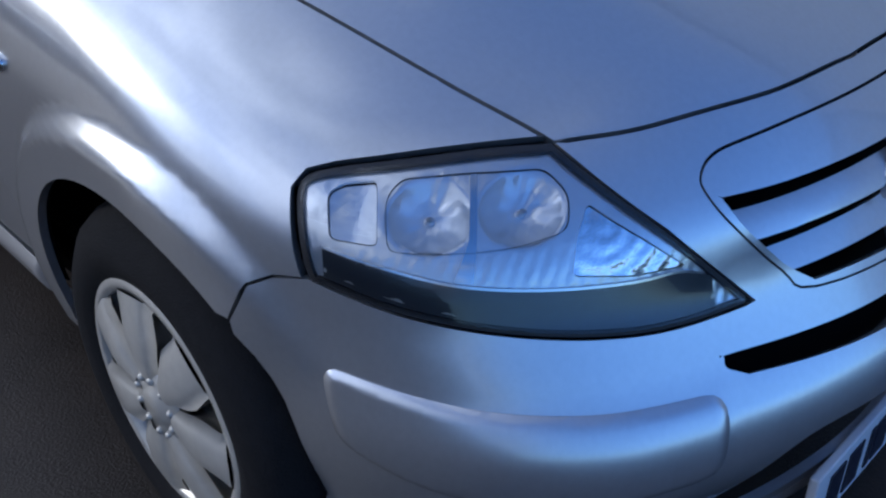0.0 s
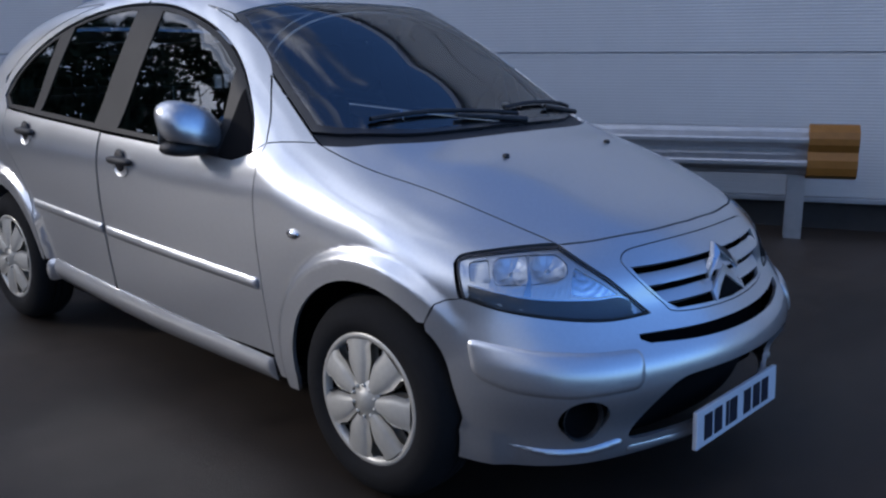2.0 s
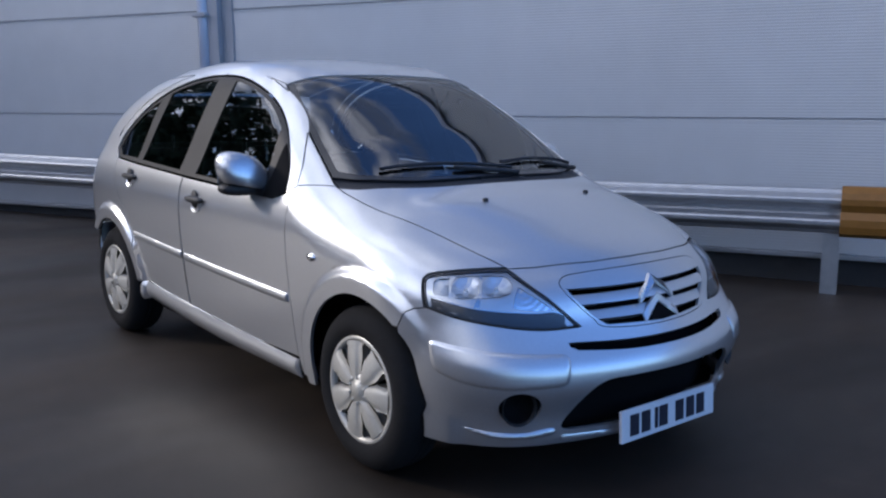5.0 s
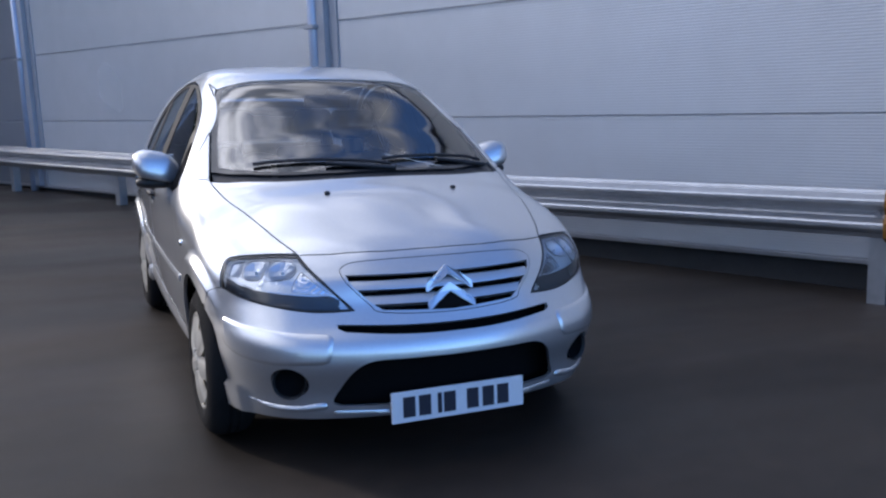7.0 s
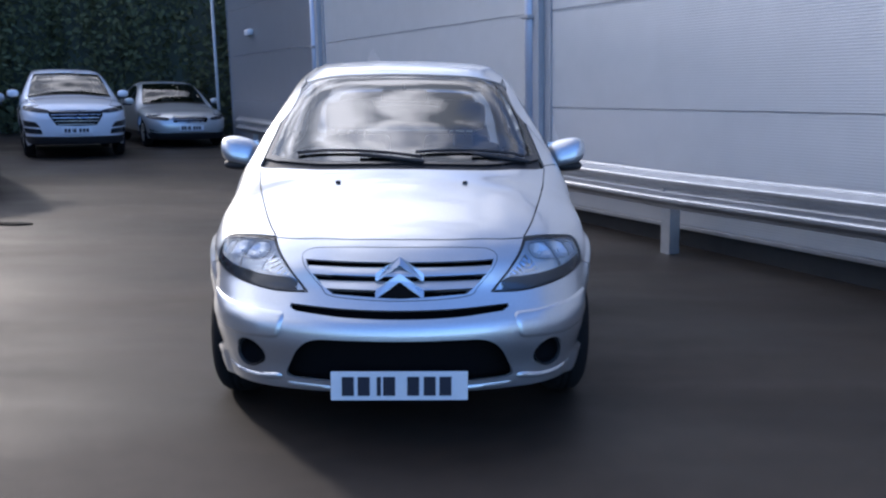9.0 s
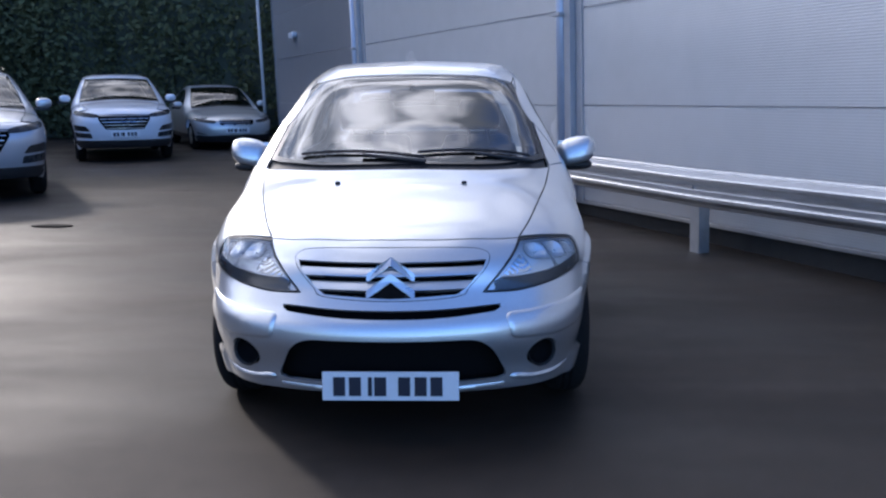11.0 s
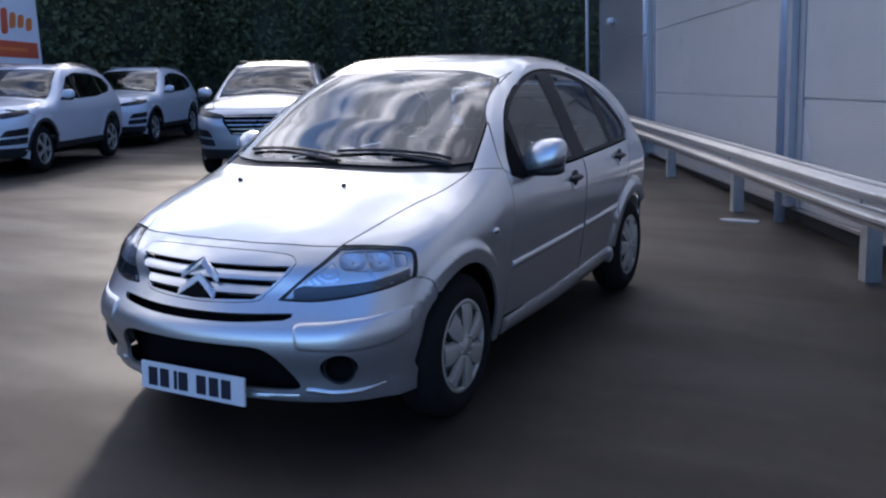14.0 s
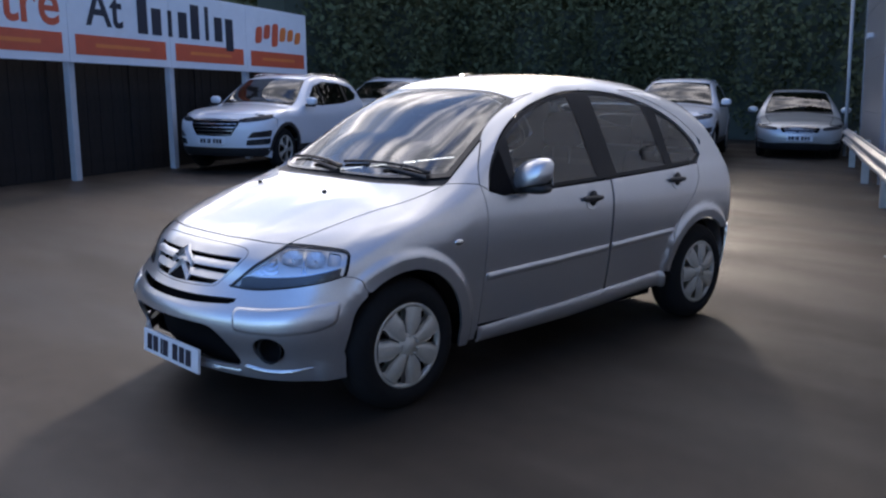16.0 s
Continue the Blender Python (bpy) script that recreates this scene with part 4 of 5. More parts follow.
    # round recess where a fog lamp would sit
    c = Vector(H.nose([(deg(34.9), 0.343)])[0])
    ax = Vector((0.38, -0.92, 0.02)).normalized()
    m = Matrix.Translation((c.x * s, c.y, c.z)) @ Vector((ax.x * s, ax.y, ax.z)).to_track_quat("Z", "Y").to_matrix().to_4x4()
    bm = bmesh.new()
    lathe(bm, [(0.0608, -0.006), (0.0592, -0.004), (0.0565, -0.012), (0.052, -0.020)], 30, m)
    part("fog_lamp_ring", bm, BLACK, car, smooth=True)
    bm = bmesh.new()
    lathe(bm, [(0.0525, -0.016), (0.049, -0.03), (0.044, -0.05), (0.001, -0.055)], 30, m)
    part("fog_lamp_recess", bm, DARK, car, "black round blanking recess", smooth=True)
    # lower chin blade
    blade = smooth_path([(deg(28.5), 0.266), (deg(34), 0.254), (deg(40), 0.256), (deg(46.8), 0.268), (deg(40), 0.234), (deg(34), 0.230), (deg(28), 0.242)], 5, True)
    H.panel("chin_blade", SILVER, car, H.nose, [blade], 0.007, off=0.0, dome=(0.008, 0.011), soft=0.0, rim=0.02, gap=0, flip=flip)


def nose_middle(car):
    H = HATCH
    side = [(12.0, 0.756), (20.0, 0.752), (23.8, 0.745), (25.5, 0.728), (25.3, 0.708), (23.4, 0.672), (19.0, 0.608), (15.6, 0.577)]
    grille = smooth_path([(0, 0.757)] + [(deg(a), z) for a, z in side] + [(0, 0.566)] + [(deg(-a), z) for a, z in side[::-1]], 4, True)
    slot = smooth_path([(deg(-24.4), 0.528), (deg(-25.2), 0.534), (deg(-25.3), 0.544), (deg(-24.4), 0.549), (deg(-12), 0.542), (0, 0.540), (deg(12), 0.542), (deg(24.4), 0.549), (deg(25.3), 0.544), (deg(25.2), 0.534), (deg(24.4), 0.528)]) + smooth_path([(deg(23.5), 0.522), (deg(12), 0.510), (0, 0.507), (deg(-12), 0.510), (deg(-23.5), 0.522)])
    mouth = smooth_path([(0, 0.434), (deg(12), 0.433), (deg(18.4), 0.427), (deg(22.0), 0.390), (deg(25.2), 0.315), (deg(26.6), 0.272), (deg(25.6), 0.254), (deg(22), 0.249), (0, 0.246)], 4)
    low = mouth + [(-p[0], p[1]) for p in mouth[-2:0:-1]]
    hood_nose = H.to_nose(H.plan_view(smooth_path([(0.0, -0.535), (0.20, -0.522), (0.38, -0.478), (0.497, -0.425)])))
    top = [tuple(p) for p in hood_nose]
    lamp_in = [(deg(28.9), 0.687), (deg(21.8), 0.589)]
    lamp_low = smooth_path([(deg(a), z) for a, z in [(21.8, 0.589), (30, 0.586), (38, 0.600), (47, 0.624), (53.4, 0.650)]], 5)[1:]
    outer = [(deg(56.0), 0.642), (deg(57.8), 0.630), (deg(59.5), 0.575)]
    archp = [tuple(p) for p in H.to_nose(H.side_view(front_arch(132, 198, 12)))]
    bottom = [(deg(48), 0.196), (deg(30), 0.200), (deg(15), 0.204), (0, 0.205)]
    half = top + lamp_in + lamp_low + outer + archp + bottom
    full = half + [(-p[0], p[1]) for p in reversed(half[1:-1])]
    fogs = []
    for sg in (1, -1):
        fogs.append([(sg * deg(34.9) + 0.060 / 0.99 * math.cos(t), 0.343 + 0.060 * math.sin(t)) for t in np.linspace(0, 2 * math.pi, 28)[:-1]])
    pads = [[tuple(p) for p in inset(resample(bumper_pad(), 0.012), -0.0012) * (sg, 1)] for sg in (1, -1)]
    H.panel("front_bumper", SILVER, car, H.nose, [full, grille, slot, low, *fogs, *pads], 0.024, gap=0.0018)
    back = rounded([(deg(-50), 0.72), (deg(50), 0.72), (deg(50), 0.16), (deg(-50), 0.16)], 0.03)
    H.panel("bumper_liner", DARK, car, H.nose, [back], 0.06, off=-0.085, rim=0, gap=0)
    g = empty("grille")
    g.parent = car
    wide = lambda z: np.interp(z, [0.577, 0.608, 0.672, 0.712], [15.6, 19.0, 23.4, 25.2])
    rim_r = [(deg(float(wide(z)) - 0.55), z) for z in np.linspace(0.583, 0.7115, 9)]
    gap_loop = [(0, 0.572)] + rim_r + [(0, 0.7100)] + [(-a, z) for a, z in rim_r[::-1]]
    H.panel("grille_surround", SILVER, g, H.nose, [grille, gap_loop], 0.010, off=0.0005, gap=0.0045, rim=0.012)
    H.panel("grille_seam", DARK, g, H.nose, [[(a * 1.012, (z - 0.66) * 1.06 + 0.66) for a, z in grille], [(a * 0.985, (z - 0.66) * 0.93 + 0.66) for a, z in grille]], 0.010, off=-0.006, soft=0.0, rim=0.0, gap=0.0)
    for z0, z1, drop in ((0.657, 0.694, 0.016), (0.607, 0.638, 0.016)):
        zs = np.linspace(z0, z1, 5)
        edge = [(deg(float(wide(z)) - 0.45), z) for z in zs]
        loop = [(0, z0 - 0.002)] + edge + [(0, z1 + 0.002)] + [(-a, z) for a, z in edge[::-1]]
        H.panel("slat", SILVER, g, H.nose, [loop], 0.012, off=lambda v, z0=z0, z1=z1, drop=drop: 0.002 - drop * np.clip((v[:, 1] - z0) / (z1 - z0), 0, 1)**1.5, gap=0.0005, rim=0.022, soft=0.003)
    # two plain chevrons that lie on the slats
    for zt in (0.728, 0.668):
        bm = bmesh.new()
        pts = [(0, zt), (0.044, zt - 0.030), (0.092, zt - 0.062), (0.092, zt - 0.090), (0.084, zt - 0.090), (0.040, zt - 0.059), (0, zt - 0.032), (-0.040, zt - 0.059), (-0.084, zt - 0.090), (-0.092, zt - 0.090), (-0.092, zt - 0.062), (-0.044, zt - 0.030)]
        extrude_outline(bm, pts, 0.012, Matrix(((1, 0, 0, 0), (0, 0, -1, 0.008), (0, 1, 0, 0), (0, 0, 0, 1))))
        for v in bm.verts:
            v.co.y += float(H.front(v.co.z)) + H.bow * v.co.x**2
        bmesh.ops.bevel(bm, geom=bm.edges[:], offset=0.003, segments=2, affect="EDGES")
        bmesh.ops.recalc_face_normals(bm, faces=bm.faces[:])
        part("emblem_chevron", bm, EMBLEM, g, "bright chevron")
    # dark sheet added for the shade in the grille gap below the chevrons
    bm = bmesh.new()
    extrude_outline(bm, [(0, 0.634), (0.076, 0.582), (-0.076, 0.582)], 0.006, Matrix(((1, 0, 0, 0), (0, 0, -1, 0.004), (0, 1, 0, 0), (0, 0, 0, 1))))
    for v in bm.verts:
        v.co.y += float(H.front(v.co.z))
    part("grille_gap_shade", bm, DARK, g)
    lip = [(deg(a), z) for a, z in ((-26.5, 0.236), (-14, 0.232), (0, 0.231), (14, 0.232), (26.5, 0.236), (26.5, 0.214), (14, 0.209), (0, 0.209), (-14, 0.209), (-26.5, 0.214))]
    H.panel("bumper_lip", SILVER, car, H.nose, [rounded(lip, 0.008)], 0.010, off=0.0, dome=(0.008, 0.010), soft=0.0, rim=0.02, gap=0)
    plate(car, 0.0, -0.732, 0.2485, 0.52, 0.111)


def plate(car, x, y, z, w, h, bars=True):
    """A white plate; its characters are plain dark bars."""
    p = empty("number_plate", Matrix.Translation((x, y, z)) @ pose(0, 0, 0, -3, 0, 0))
    p.parent = car
    bm = bmesh.new()
    box(bm, -w / 2, w / 2, -0.008, 0.006, -h / 2, h / 2, 0.003)
    part("plate_board", bm, PLATE, p)
    cw = w * 0.088
    xs = [-0.375, -0.26, -0.15, -0.075, 0.10, 0.22, 0.335]
    for i, c in enumerate(xs):
        k = 0.35 if i == 2 else 1.0
        bm = bmesh.new()
        box(bm, c * w - cw * k / 2, c * w + cw * k / 2, -0.0105, -0.0075, -h * 0.33, h * 0.33)
        part("character_bar", bm, PLATE_INK, p)
    return p


def door_handles(car, s, flip):
    H = HATCH
    for y, z in ((1.285, 0.857), (2.130, 0.902)):
        h = empty("door_handle")
        h.parent = car
        c = Vector(H.side_view([(y, z)])[0])
        bm = bmesh.new()
        blob(bm, (s * (c.x + 0.012), y, z + 0.004), (0.020, 0.085, 0.016), u=16, v=10, power=0.8)
        part("grip", bm, BLACK, h, smooth=True)
        bm = bmesh.new()
        blob(bm, (s * (c.x + 0.002), y + 0.01, z + 0.004), (0.012, 0.036, 0.042), u=16, v=10)
        part("escutcheon", bm, BLACK, h, smooth=True)
        cup = [(y - 0.05, z - 0.012), (y - 0.04, z - 0.042), (y, z - 0.056), (y + 0.04, z - 0.042), (y + 0.05, z - 0.012)]
        H.panel("finger_cup", SILVER, h, H.ring, [on_side(smooth_path(cup, 4))], 0.008, off=0.004, dome=(-0.006, 0.02), soft=0.0, gap=0, rim=0.003, flip=flip)
    c = Vector(H.side_view([(0.302, 0.735)])[0])
    bm = bmesh.new()
    blob(bm, (s * (c.x + 0.001), 0.302, 0.735), (0.012, 0.028, 0.015), u=16, v=10)
    part("side_repeater", bm, CHROME, car, "clear side repeater lamp", smooth=True)


def door_mirror(car, s):
    m = empty("door_mirror")
    m.parent = car
    bm = bmesh.new()
    vs = blob(bm, (0, 0, 0), (0.105, 0.075, 0.078), u=28, v=18, power=0.82)
    for v in vs:
        if v.co.y > 0.035:
            v.co.y = 0.035
        v.co.z = max(v.co.z, -0.058) + 0.02 * (v.co.x / 0.1)
        v.co.y += 0.25 * v.co.z
    bmesh.ops.transform(bm, verts=bm.verts[:], matrix=Matrix.Translation((0.855, 0.775, 1.022)) @ Matrix.Rotation(radians(-8), 4, "Z"))
    if s < 0:
        for v in bm.verts:
            v.co.x *= -1
        bmesh.ops.reverse_faces(bm, faces=bm.faces[:])
    part("mirror_shell", bm, SILVER, m, smooth=True)
    bm = bmesh.new()
    blob(bm, (s * 0.845, 0.785, 0.955), (0.105, 0.058, 0.030), u=20, v=10, power=0.8)
    rod(bm, (s * 0.72, 0.70, 0.945), (s * 0.80, 0.76, 0.958), 0.030, 0.034, 12)
    part("mirror_foot", bm, BLACK, m, smooth=True)
    bm = bmesh.new()
    box(bm, s * 0.855 - 0.088, s * 0.855 + 0.088, 0.812, 0.816, 0.965, 1.078, 0.002)
    part("mirror_glass", bm, CHROME, m)


def wipers(car):
    H = HATCH
    for (x0, y0), (x1, y1) in (((0.10, 0.155), (-0.50, 0.275)), ((0.60, 0.30), (0.06, 0.195))):
        w = empty("wiper")
        w.parent = car
        a, b = Vector(H.plan_view([(x0, y0)])[0]), Vector(H.plan_view([(x1, y1)])[0])
        a.z += 0.006
        b.z += 0.016
        bm = bmesh.new()
        rod(bm, a, a.lerp(b, 0.5) + Vector((0, 0, 0.02)), 0.011, 0.007, 8)
        part("arm", bm, BLACK, w)
        bm = bmesh.new()
        pts = [Vector(H.plan_view([(x0 + (x1 - x0) * t, y0 + (y1 - y0) * t + 0.03)])[0]) + Vector((0, 0, 0.010)) for t in np.linspace(0.02, 1, 9)]
        rings = [[bm.verts.new(p + Vector((0, 0.008 * math.cos(b), 0.008 * math.sin(b)))) for b in np.linspace(0, 2 * math.pi, 7)[:-1]] for p in pts]
        for p, q in zip(rings, rings[1:]):
            for j in range(6):
                bm.faces.new((p[j], q[j], q[(j + 1) % 6], p[(j + 1) % 6]))
        part("blade", bm, BLACK, w)
    for s in (-1, 1):
        c = Vector(H.plan_view([(s * 0.278, -0.062)])[0])
        bm = bmesh.new()
        blob(bm, c + Vector((0, 0, 0.003)), (0.012, 0.010, 0.009), u=12, v=8, power=0.8)
        part("washer_jet", bm, BLACK, car, smooth=True)


def seat(car, x, y):
    s = empty("seat", Matrix.Translation((x, y, 0)))
    s.parent = car
    bm = bmesh.new()
    box(bm, -0.24, 0.24, -0.26, 0.24, 0.36, 0.52, 0.05)
    part("cushion", bm, SEAT, s, smooth=True)
    bm = bmesh.new()
    box(bm, -0.24, 0.24, -0.06, 0.07, 0.48, 1.06, 0.05, Matrix.Translation((0, 0.26, 0)) @ pose(0, 0, 0, -16, 0, 0))
    part("backrest", bm, SEAT, s, smooth=True)
    bm = bmesh.new()
    box(bm, -0.13, 0.13, 0.40, 0.50, 1.10, 1.27, 0.04)
    part("headrest", bm, SEAT, s, smooth=True)
    for q in (-0.06, 0.06):
        bm = bmesh.new()
        rod(bm, (q, 0.44, 1.0), (q, 0.45, 1.12), 0.007, n=8)
        part("headrest_post", bm, CHROME, s)
    return s


def cabin(car):
    bm = bmesh.new()
    box(bm, -0.68, 0.68, 0.32, 0.66, 0.60, 0.915, 0.06)
    part("dashboard", bm, DASH, car, smooth=True)
    bm = bmesh.new()
    box(bm, -0.70, 0.70, 0.45, 2.7, 0.30, 0.34)
    part("floor_pan", bm, DARK, car)
    bm = bmesh.new()
    box(bm, -0.60, 0.60, 0.02, 0.34, 0.55, 0.90)
    part("bulkhead", bm, DARK, car)
    bm = bmesh.new()
    box(bm, -0.58, 0.58, -0.52, 2.85, 0.19, 0.26, 0.02)
    box(bm, -0.71, 0.71, 0.40, 2.06, 0.20, 0.27, 0.02)
    part("underbody", bm, DARK, car)
    for x in (-0.36, 0.36):
        seat(car, x, 1.15)
        seat(car, x, 2.05)
    w = empty("steering_wheel", Matrix.Translation((-0.36, 0.80, 0.90)) @ pose(0, 0, 0, 62, 0, 0))
    w.parent = car
    bm = bmesh.new()
    rings = []
    for i in range(28):
        a = 2 * math.pi * i / 28
        rings.append([bm.verts.new(((0.18 + 0.016 * math.cos(b)) * math.cos(a), (0.18 + 0.016 * math.cos(b)) * math.sin(a), 0.016 * math.sin(b))) for b in np.linspace(0, 2 * math.pi, 9)[:-1]])
    for p, q in zip(rings, rings[1:] + rings[:1]):
        for j in range(8):
            bm.faces.new((p[j], q[j], q[(j + 1) % 8], p[(j + 1) % 8]))
    part("rim", bm, DASH, w, smooth=True)
    bm = bmesh.new()
    box(bm, -0.16, 0.16, -0.025, 0.025, -0.03, 0.0, 0.008)
    box(bm, -0.07, 0.07, -0.09, 0.05, -0.045, 0.01, 0.02)
    part("hub", bm, DASH, w)
    m = empty("interior_mirror", Matrix.Translation((0, 0.86, 1.32)))
    m.parent = car
    bm = bmesh.new()
    box(bm, -0.12, 0.12, -0.015, 0.02, -0.035, 0.03, 0.012)
    part("housing", bm, DASH, m)
    bm = bmesh.new()
    rod(bm, (0, -0.01, 0.02), (0, -0.01, 0.055), 0.010)
    part("stem", bm, DASH, m)


hatchback()


# ---- parked cars further back ----
def parked_car(name, S, paint, base, spec, label):
    """A parked car from a body shape: panels, glass, lamps, grille, wheels."""
    car = tagged(empty(name, base), label, "car")
    wb, r, zc, hw = spec["wheelbase"], spec["tyre"], spec["tyre"], spec["half"]
    rs = lambda pts: S.to_ring(S.side_view(pts))
    rp = lambda pts: S.to_ring(S.plan_view(pts))
    hy0, hy1, hx0, hx1 = spec["hood"]
    hood = smooth_path([(0.0, hy0), (hx0 * 0.6, hy0 + 0.03), (hx0, hy0 + 0.13)], 4) + smooth_path([(hx0 + 0.02, hy0 + 0.16), ((hx0 + hx1) / 2 + 0.02, (hy0 + hy1) / 2), (hx1, hy1 + 0.10)], 4) + smooth_path([(hx1 - 0.04, hy1 + 0.09), (hx1 * 0.6, hy1 + 0.02), (0.0, hy1)], 4)
    full = hood + [np.array((-p[0], p[1])) for p in reversed(hood[1:-1])]
    S.panel("bonnet", paint, car, S.plan_view, [full], 0.07, gap=0.004)
    wy0, wy1, wx0, wx1 = spec["screen"]
    ws = smooth_path([(0.0, wy0), (wx0 * 0.6, wy0 + 0.03), (wx0, wy0 + 0.12)], 4) + smooth_path([(wx0, wy0 + 0.14), ((wx0 + wx1) / 2 + 0.01, (wy0 + wy1) / 2 + 0.06), (wx1, wy1 + 0.05)], 4) + smooth_path([(wx1 - 0.03, wy1 + 0.045), (wx1 * 0.5, wy1 + 0.01), (0.0, wy1)], 4)
    full_ws = ws + [np.array((-p[0], p[1])) for p in reversed(ws[1:-1])]
    S.panel("windscreen", CAR_GLASS, car, S.plan_view, [full_ws], 0.08, off=-0.004, rim=0.01)
    cowl = [(-wx0, wy0 + 0.10), (-hx1, hy1 + 0.09), (0, hy1 - 0.005), (hx1, hy1 + 0.09), (wx0, wy0 + 0.10), (wx0 * 0.6, wy0 + 0.03), (0, wy0), (-wx0 * 0.6, wy0 + 0.03)]
    S.panel("cowl", BLACK, car, S.plan_view, [cowl], 0.06, off=-0.012, rim=0.01, gap=0)
    ry = spec["roof_end"]
    edge = rp(smooth_path([(wx1, wy1 + 0.05), (wx1 + 0.02, (wy1 + ry) / 2), (wx1 - 0.02, ry)], 5))
    half = chain(rp([(0.0, wy1), (wx1 * 0.5, wy1 + 0.01)]), edge, [(ry + 0.02, 0.0)])
    full = half + [np.array((p[0], -p[1])) for p in reversed(half[1:-1])]
    S.panel("roof", paint, car, S.ring, [full], 0.1, gap=0.003)
    dlo, zb, arch = spec["windows"], spec["belt"], S.arch
    tail_y = spec["tail"]
    nose_y = hy0 + 0.13
    for flip in (False, True):
        s = -1 if flip else 1
        k = dict(flip=flip)
        wing_top = rp(smooth_path([(hx0 + 0.02, hy0 + 0.16), ((hx0 + hx1) / 2 + 0.02, (hy0 + hy1) / 2), (hx1, hy1 + 0.10), (wx0, wy0 + 0.13)], 4))
        pil = rp(smooth_path([(wx0 + 0.004, wy0 + 0.14), ((wx0 + wx1) / 2 + 0.014, (wy0 + wy1) / 2 + 0.06), (wx1 + 0.004, wy1 + 0.05)], 4))
        zs = spec["sill"]
        lower = rs([(wb + arch + 0.30, 0.42)]) if tail_y > wb + arch + 0.4 else rs([(wb + arch + 0.05, 0.42)])
        loop = chain(wing_top, pil[1:], edge[1:], rs([(tail_y - 0.12, zb + 0.10), (tail_y, zb - 0.10), (tail_y, 0.45)]), rs(arc(wb, zc, arch, 10, 170, 16)), rs([(wb - arch - 0.02, zs), (arch + 0.02, zs)]), rs(arc(0, zc, arch, 10, 128, 12)), rs([(-arch * 0.75, zc + arch * 0.95), (hy0 + 0.42, spec["hood_z"] - 0.12), (hy0 + 0.30, spec["hood_z"] - 0.06)]))
        S.panel("body_side", paint, car, S.ring, [loop, rs(dlo)], 0.06, gap=0.003, **k)
        S.panel("side_window", CAR_GLASS, car, S.ring, [rs(dlo)], 0.08, off=-0.006, gap=-0.01, rim=0.0, **k)
        for y in spec["posts"]:
            zt = max(q[1] for q in dlo) - 0.05
            S.panel("window_post", GLOSS_BLACK, car, S.ring, [rs([(y, zb + 0.01), (y + 0.07, zb + 0.01), (y + 0.05, zt), (y - 0.02, zt)])], 0.06, off=-0.002, gap=0, rim=0.004, **k)
        trim = chain(rs(arc(0, zc, arch, 0, 180, 20)), rs(arc(0, zc, arch + spec["trim"], 180, 0, 20)))
        trim2 = chain(rs(arc(wb, zc, arch, 0, 180, 20)), rs(arc(wb, zc, arch + spec["trim"], 180, 0, 20)))
        if spec["trim"]:
            S.panel("arch_trim", BLACK, car, S.ring, [trim], 0.04, off=0.004, gap=0, rim=0.03, **k)
            S.panel("arch_trim", BLACK, car, S.ring, [trim2], 0.04, off=0.004, gap=0, rim=0.03, **k)
        S.panel("sill_trim", BLACK, car, S.ring, [rs([(arch, zs + 0.02), (wb - arch, zs + 0.02), (wb - arch, zs - 0.08), (arch, zs - 0.08)])], 0.08, off=0.004, gap=0, rim=0.03, **k)
        for wy in (0.0, wb):
            bm = bmesh.new()
            lathe(bm, [(arch + 0.004, 0.0), (arch + 0.004, -0.26), (0.02, -0.26)], 24, Matrix.Translation((s * (hw - 0.09), wy, zc)) @ Matrix.Rotation(radians(90 * s), 4, "Y"))
            bmesh.ops.delete(bm, geom=[v for v in bm.verts if v.co.z < 0.30], context="VERTS")
            part("wheel_housing", bm, DARK, car)
            wheel(car, s * (hw - 0.125), wy, zc, s, r, r * 0.66, "alloy")
        # lamps
        a0, a1, z0, z1 = spec["lamp"]
        lm = [(deg(a0), z0 - 0.025), (deg((a0 + a1) / 2), z0 - 0.005), (deg(a1), z0 + 0.040), (deg(a1 + 2), z1 + 0.045), (deg((a0 + a1) / 2), z1 + 0.012), (deg(a0), z0 + 0.03)]
        S.panel("headlight", LAMP_GLASS, car, S.nose, [smooth_path(lm, 3, True)], 0.03, off=0.003, gap=0, rim=0.02, **k)
        f0, f1, g0, g1 = spec["fog"]
        S.panel("fog_surround", GLOSS_BLACK, car, S.nose, [rounded([(deg(f0 - 1), (g0 + g1) / 2 + 0.012), (deg(f1), (g0 + g1) / 2 + 0.035), (deg(f1 + 1), g1 + 0.035), (deg(f0 + 3), g1)], 0.02)], 0.03, off=0.003, gap=0, rim=0.01, **k)
        S.panel("fog_lamp", LAMP_GLASS, car, S.nose, [rounded([(deg(f0 - 2), g0), (deg(f1 - 1), g0 + 0.02), (deg(f1), (g0 + g1) / 2 + 0.008), (deg(f0 - 1), (g0 + g1) / 2 - 0.016)], 0.02)], 0.03, off=0.003, gap=0, rim=0.01, **k)
        m = empty("door_mirror")
        m.parent = car
        bm = bmesh.new()
        my, mz = spec["mirror"]
        blob(bm, (s * (hw + 0.09), my, mz), (0.105, 0.06, 0.07), u=16, v=12, power=0.8)
        part("mirror_shell", bm, paint, m, smooth=True)
        bm = bmesh.new()
        box(bm, s * (hw + 0.10) - 0.13, s * (hw + 0.10) + 0.06, my - 0.03, my + 0.03, mz - 0.10, mz - 0.05, 0.01)
        part("mirror_foot", bm, BLACK, m)
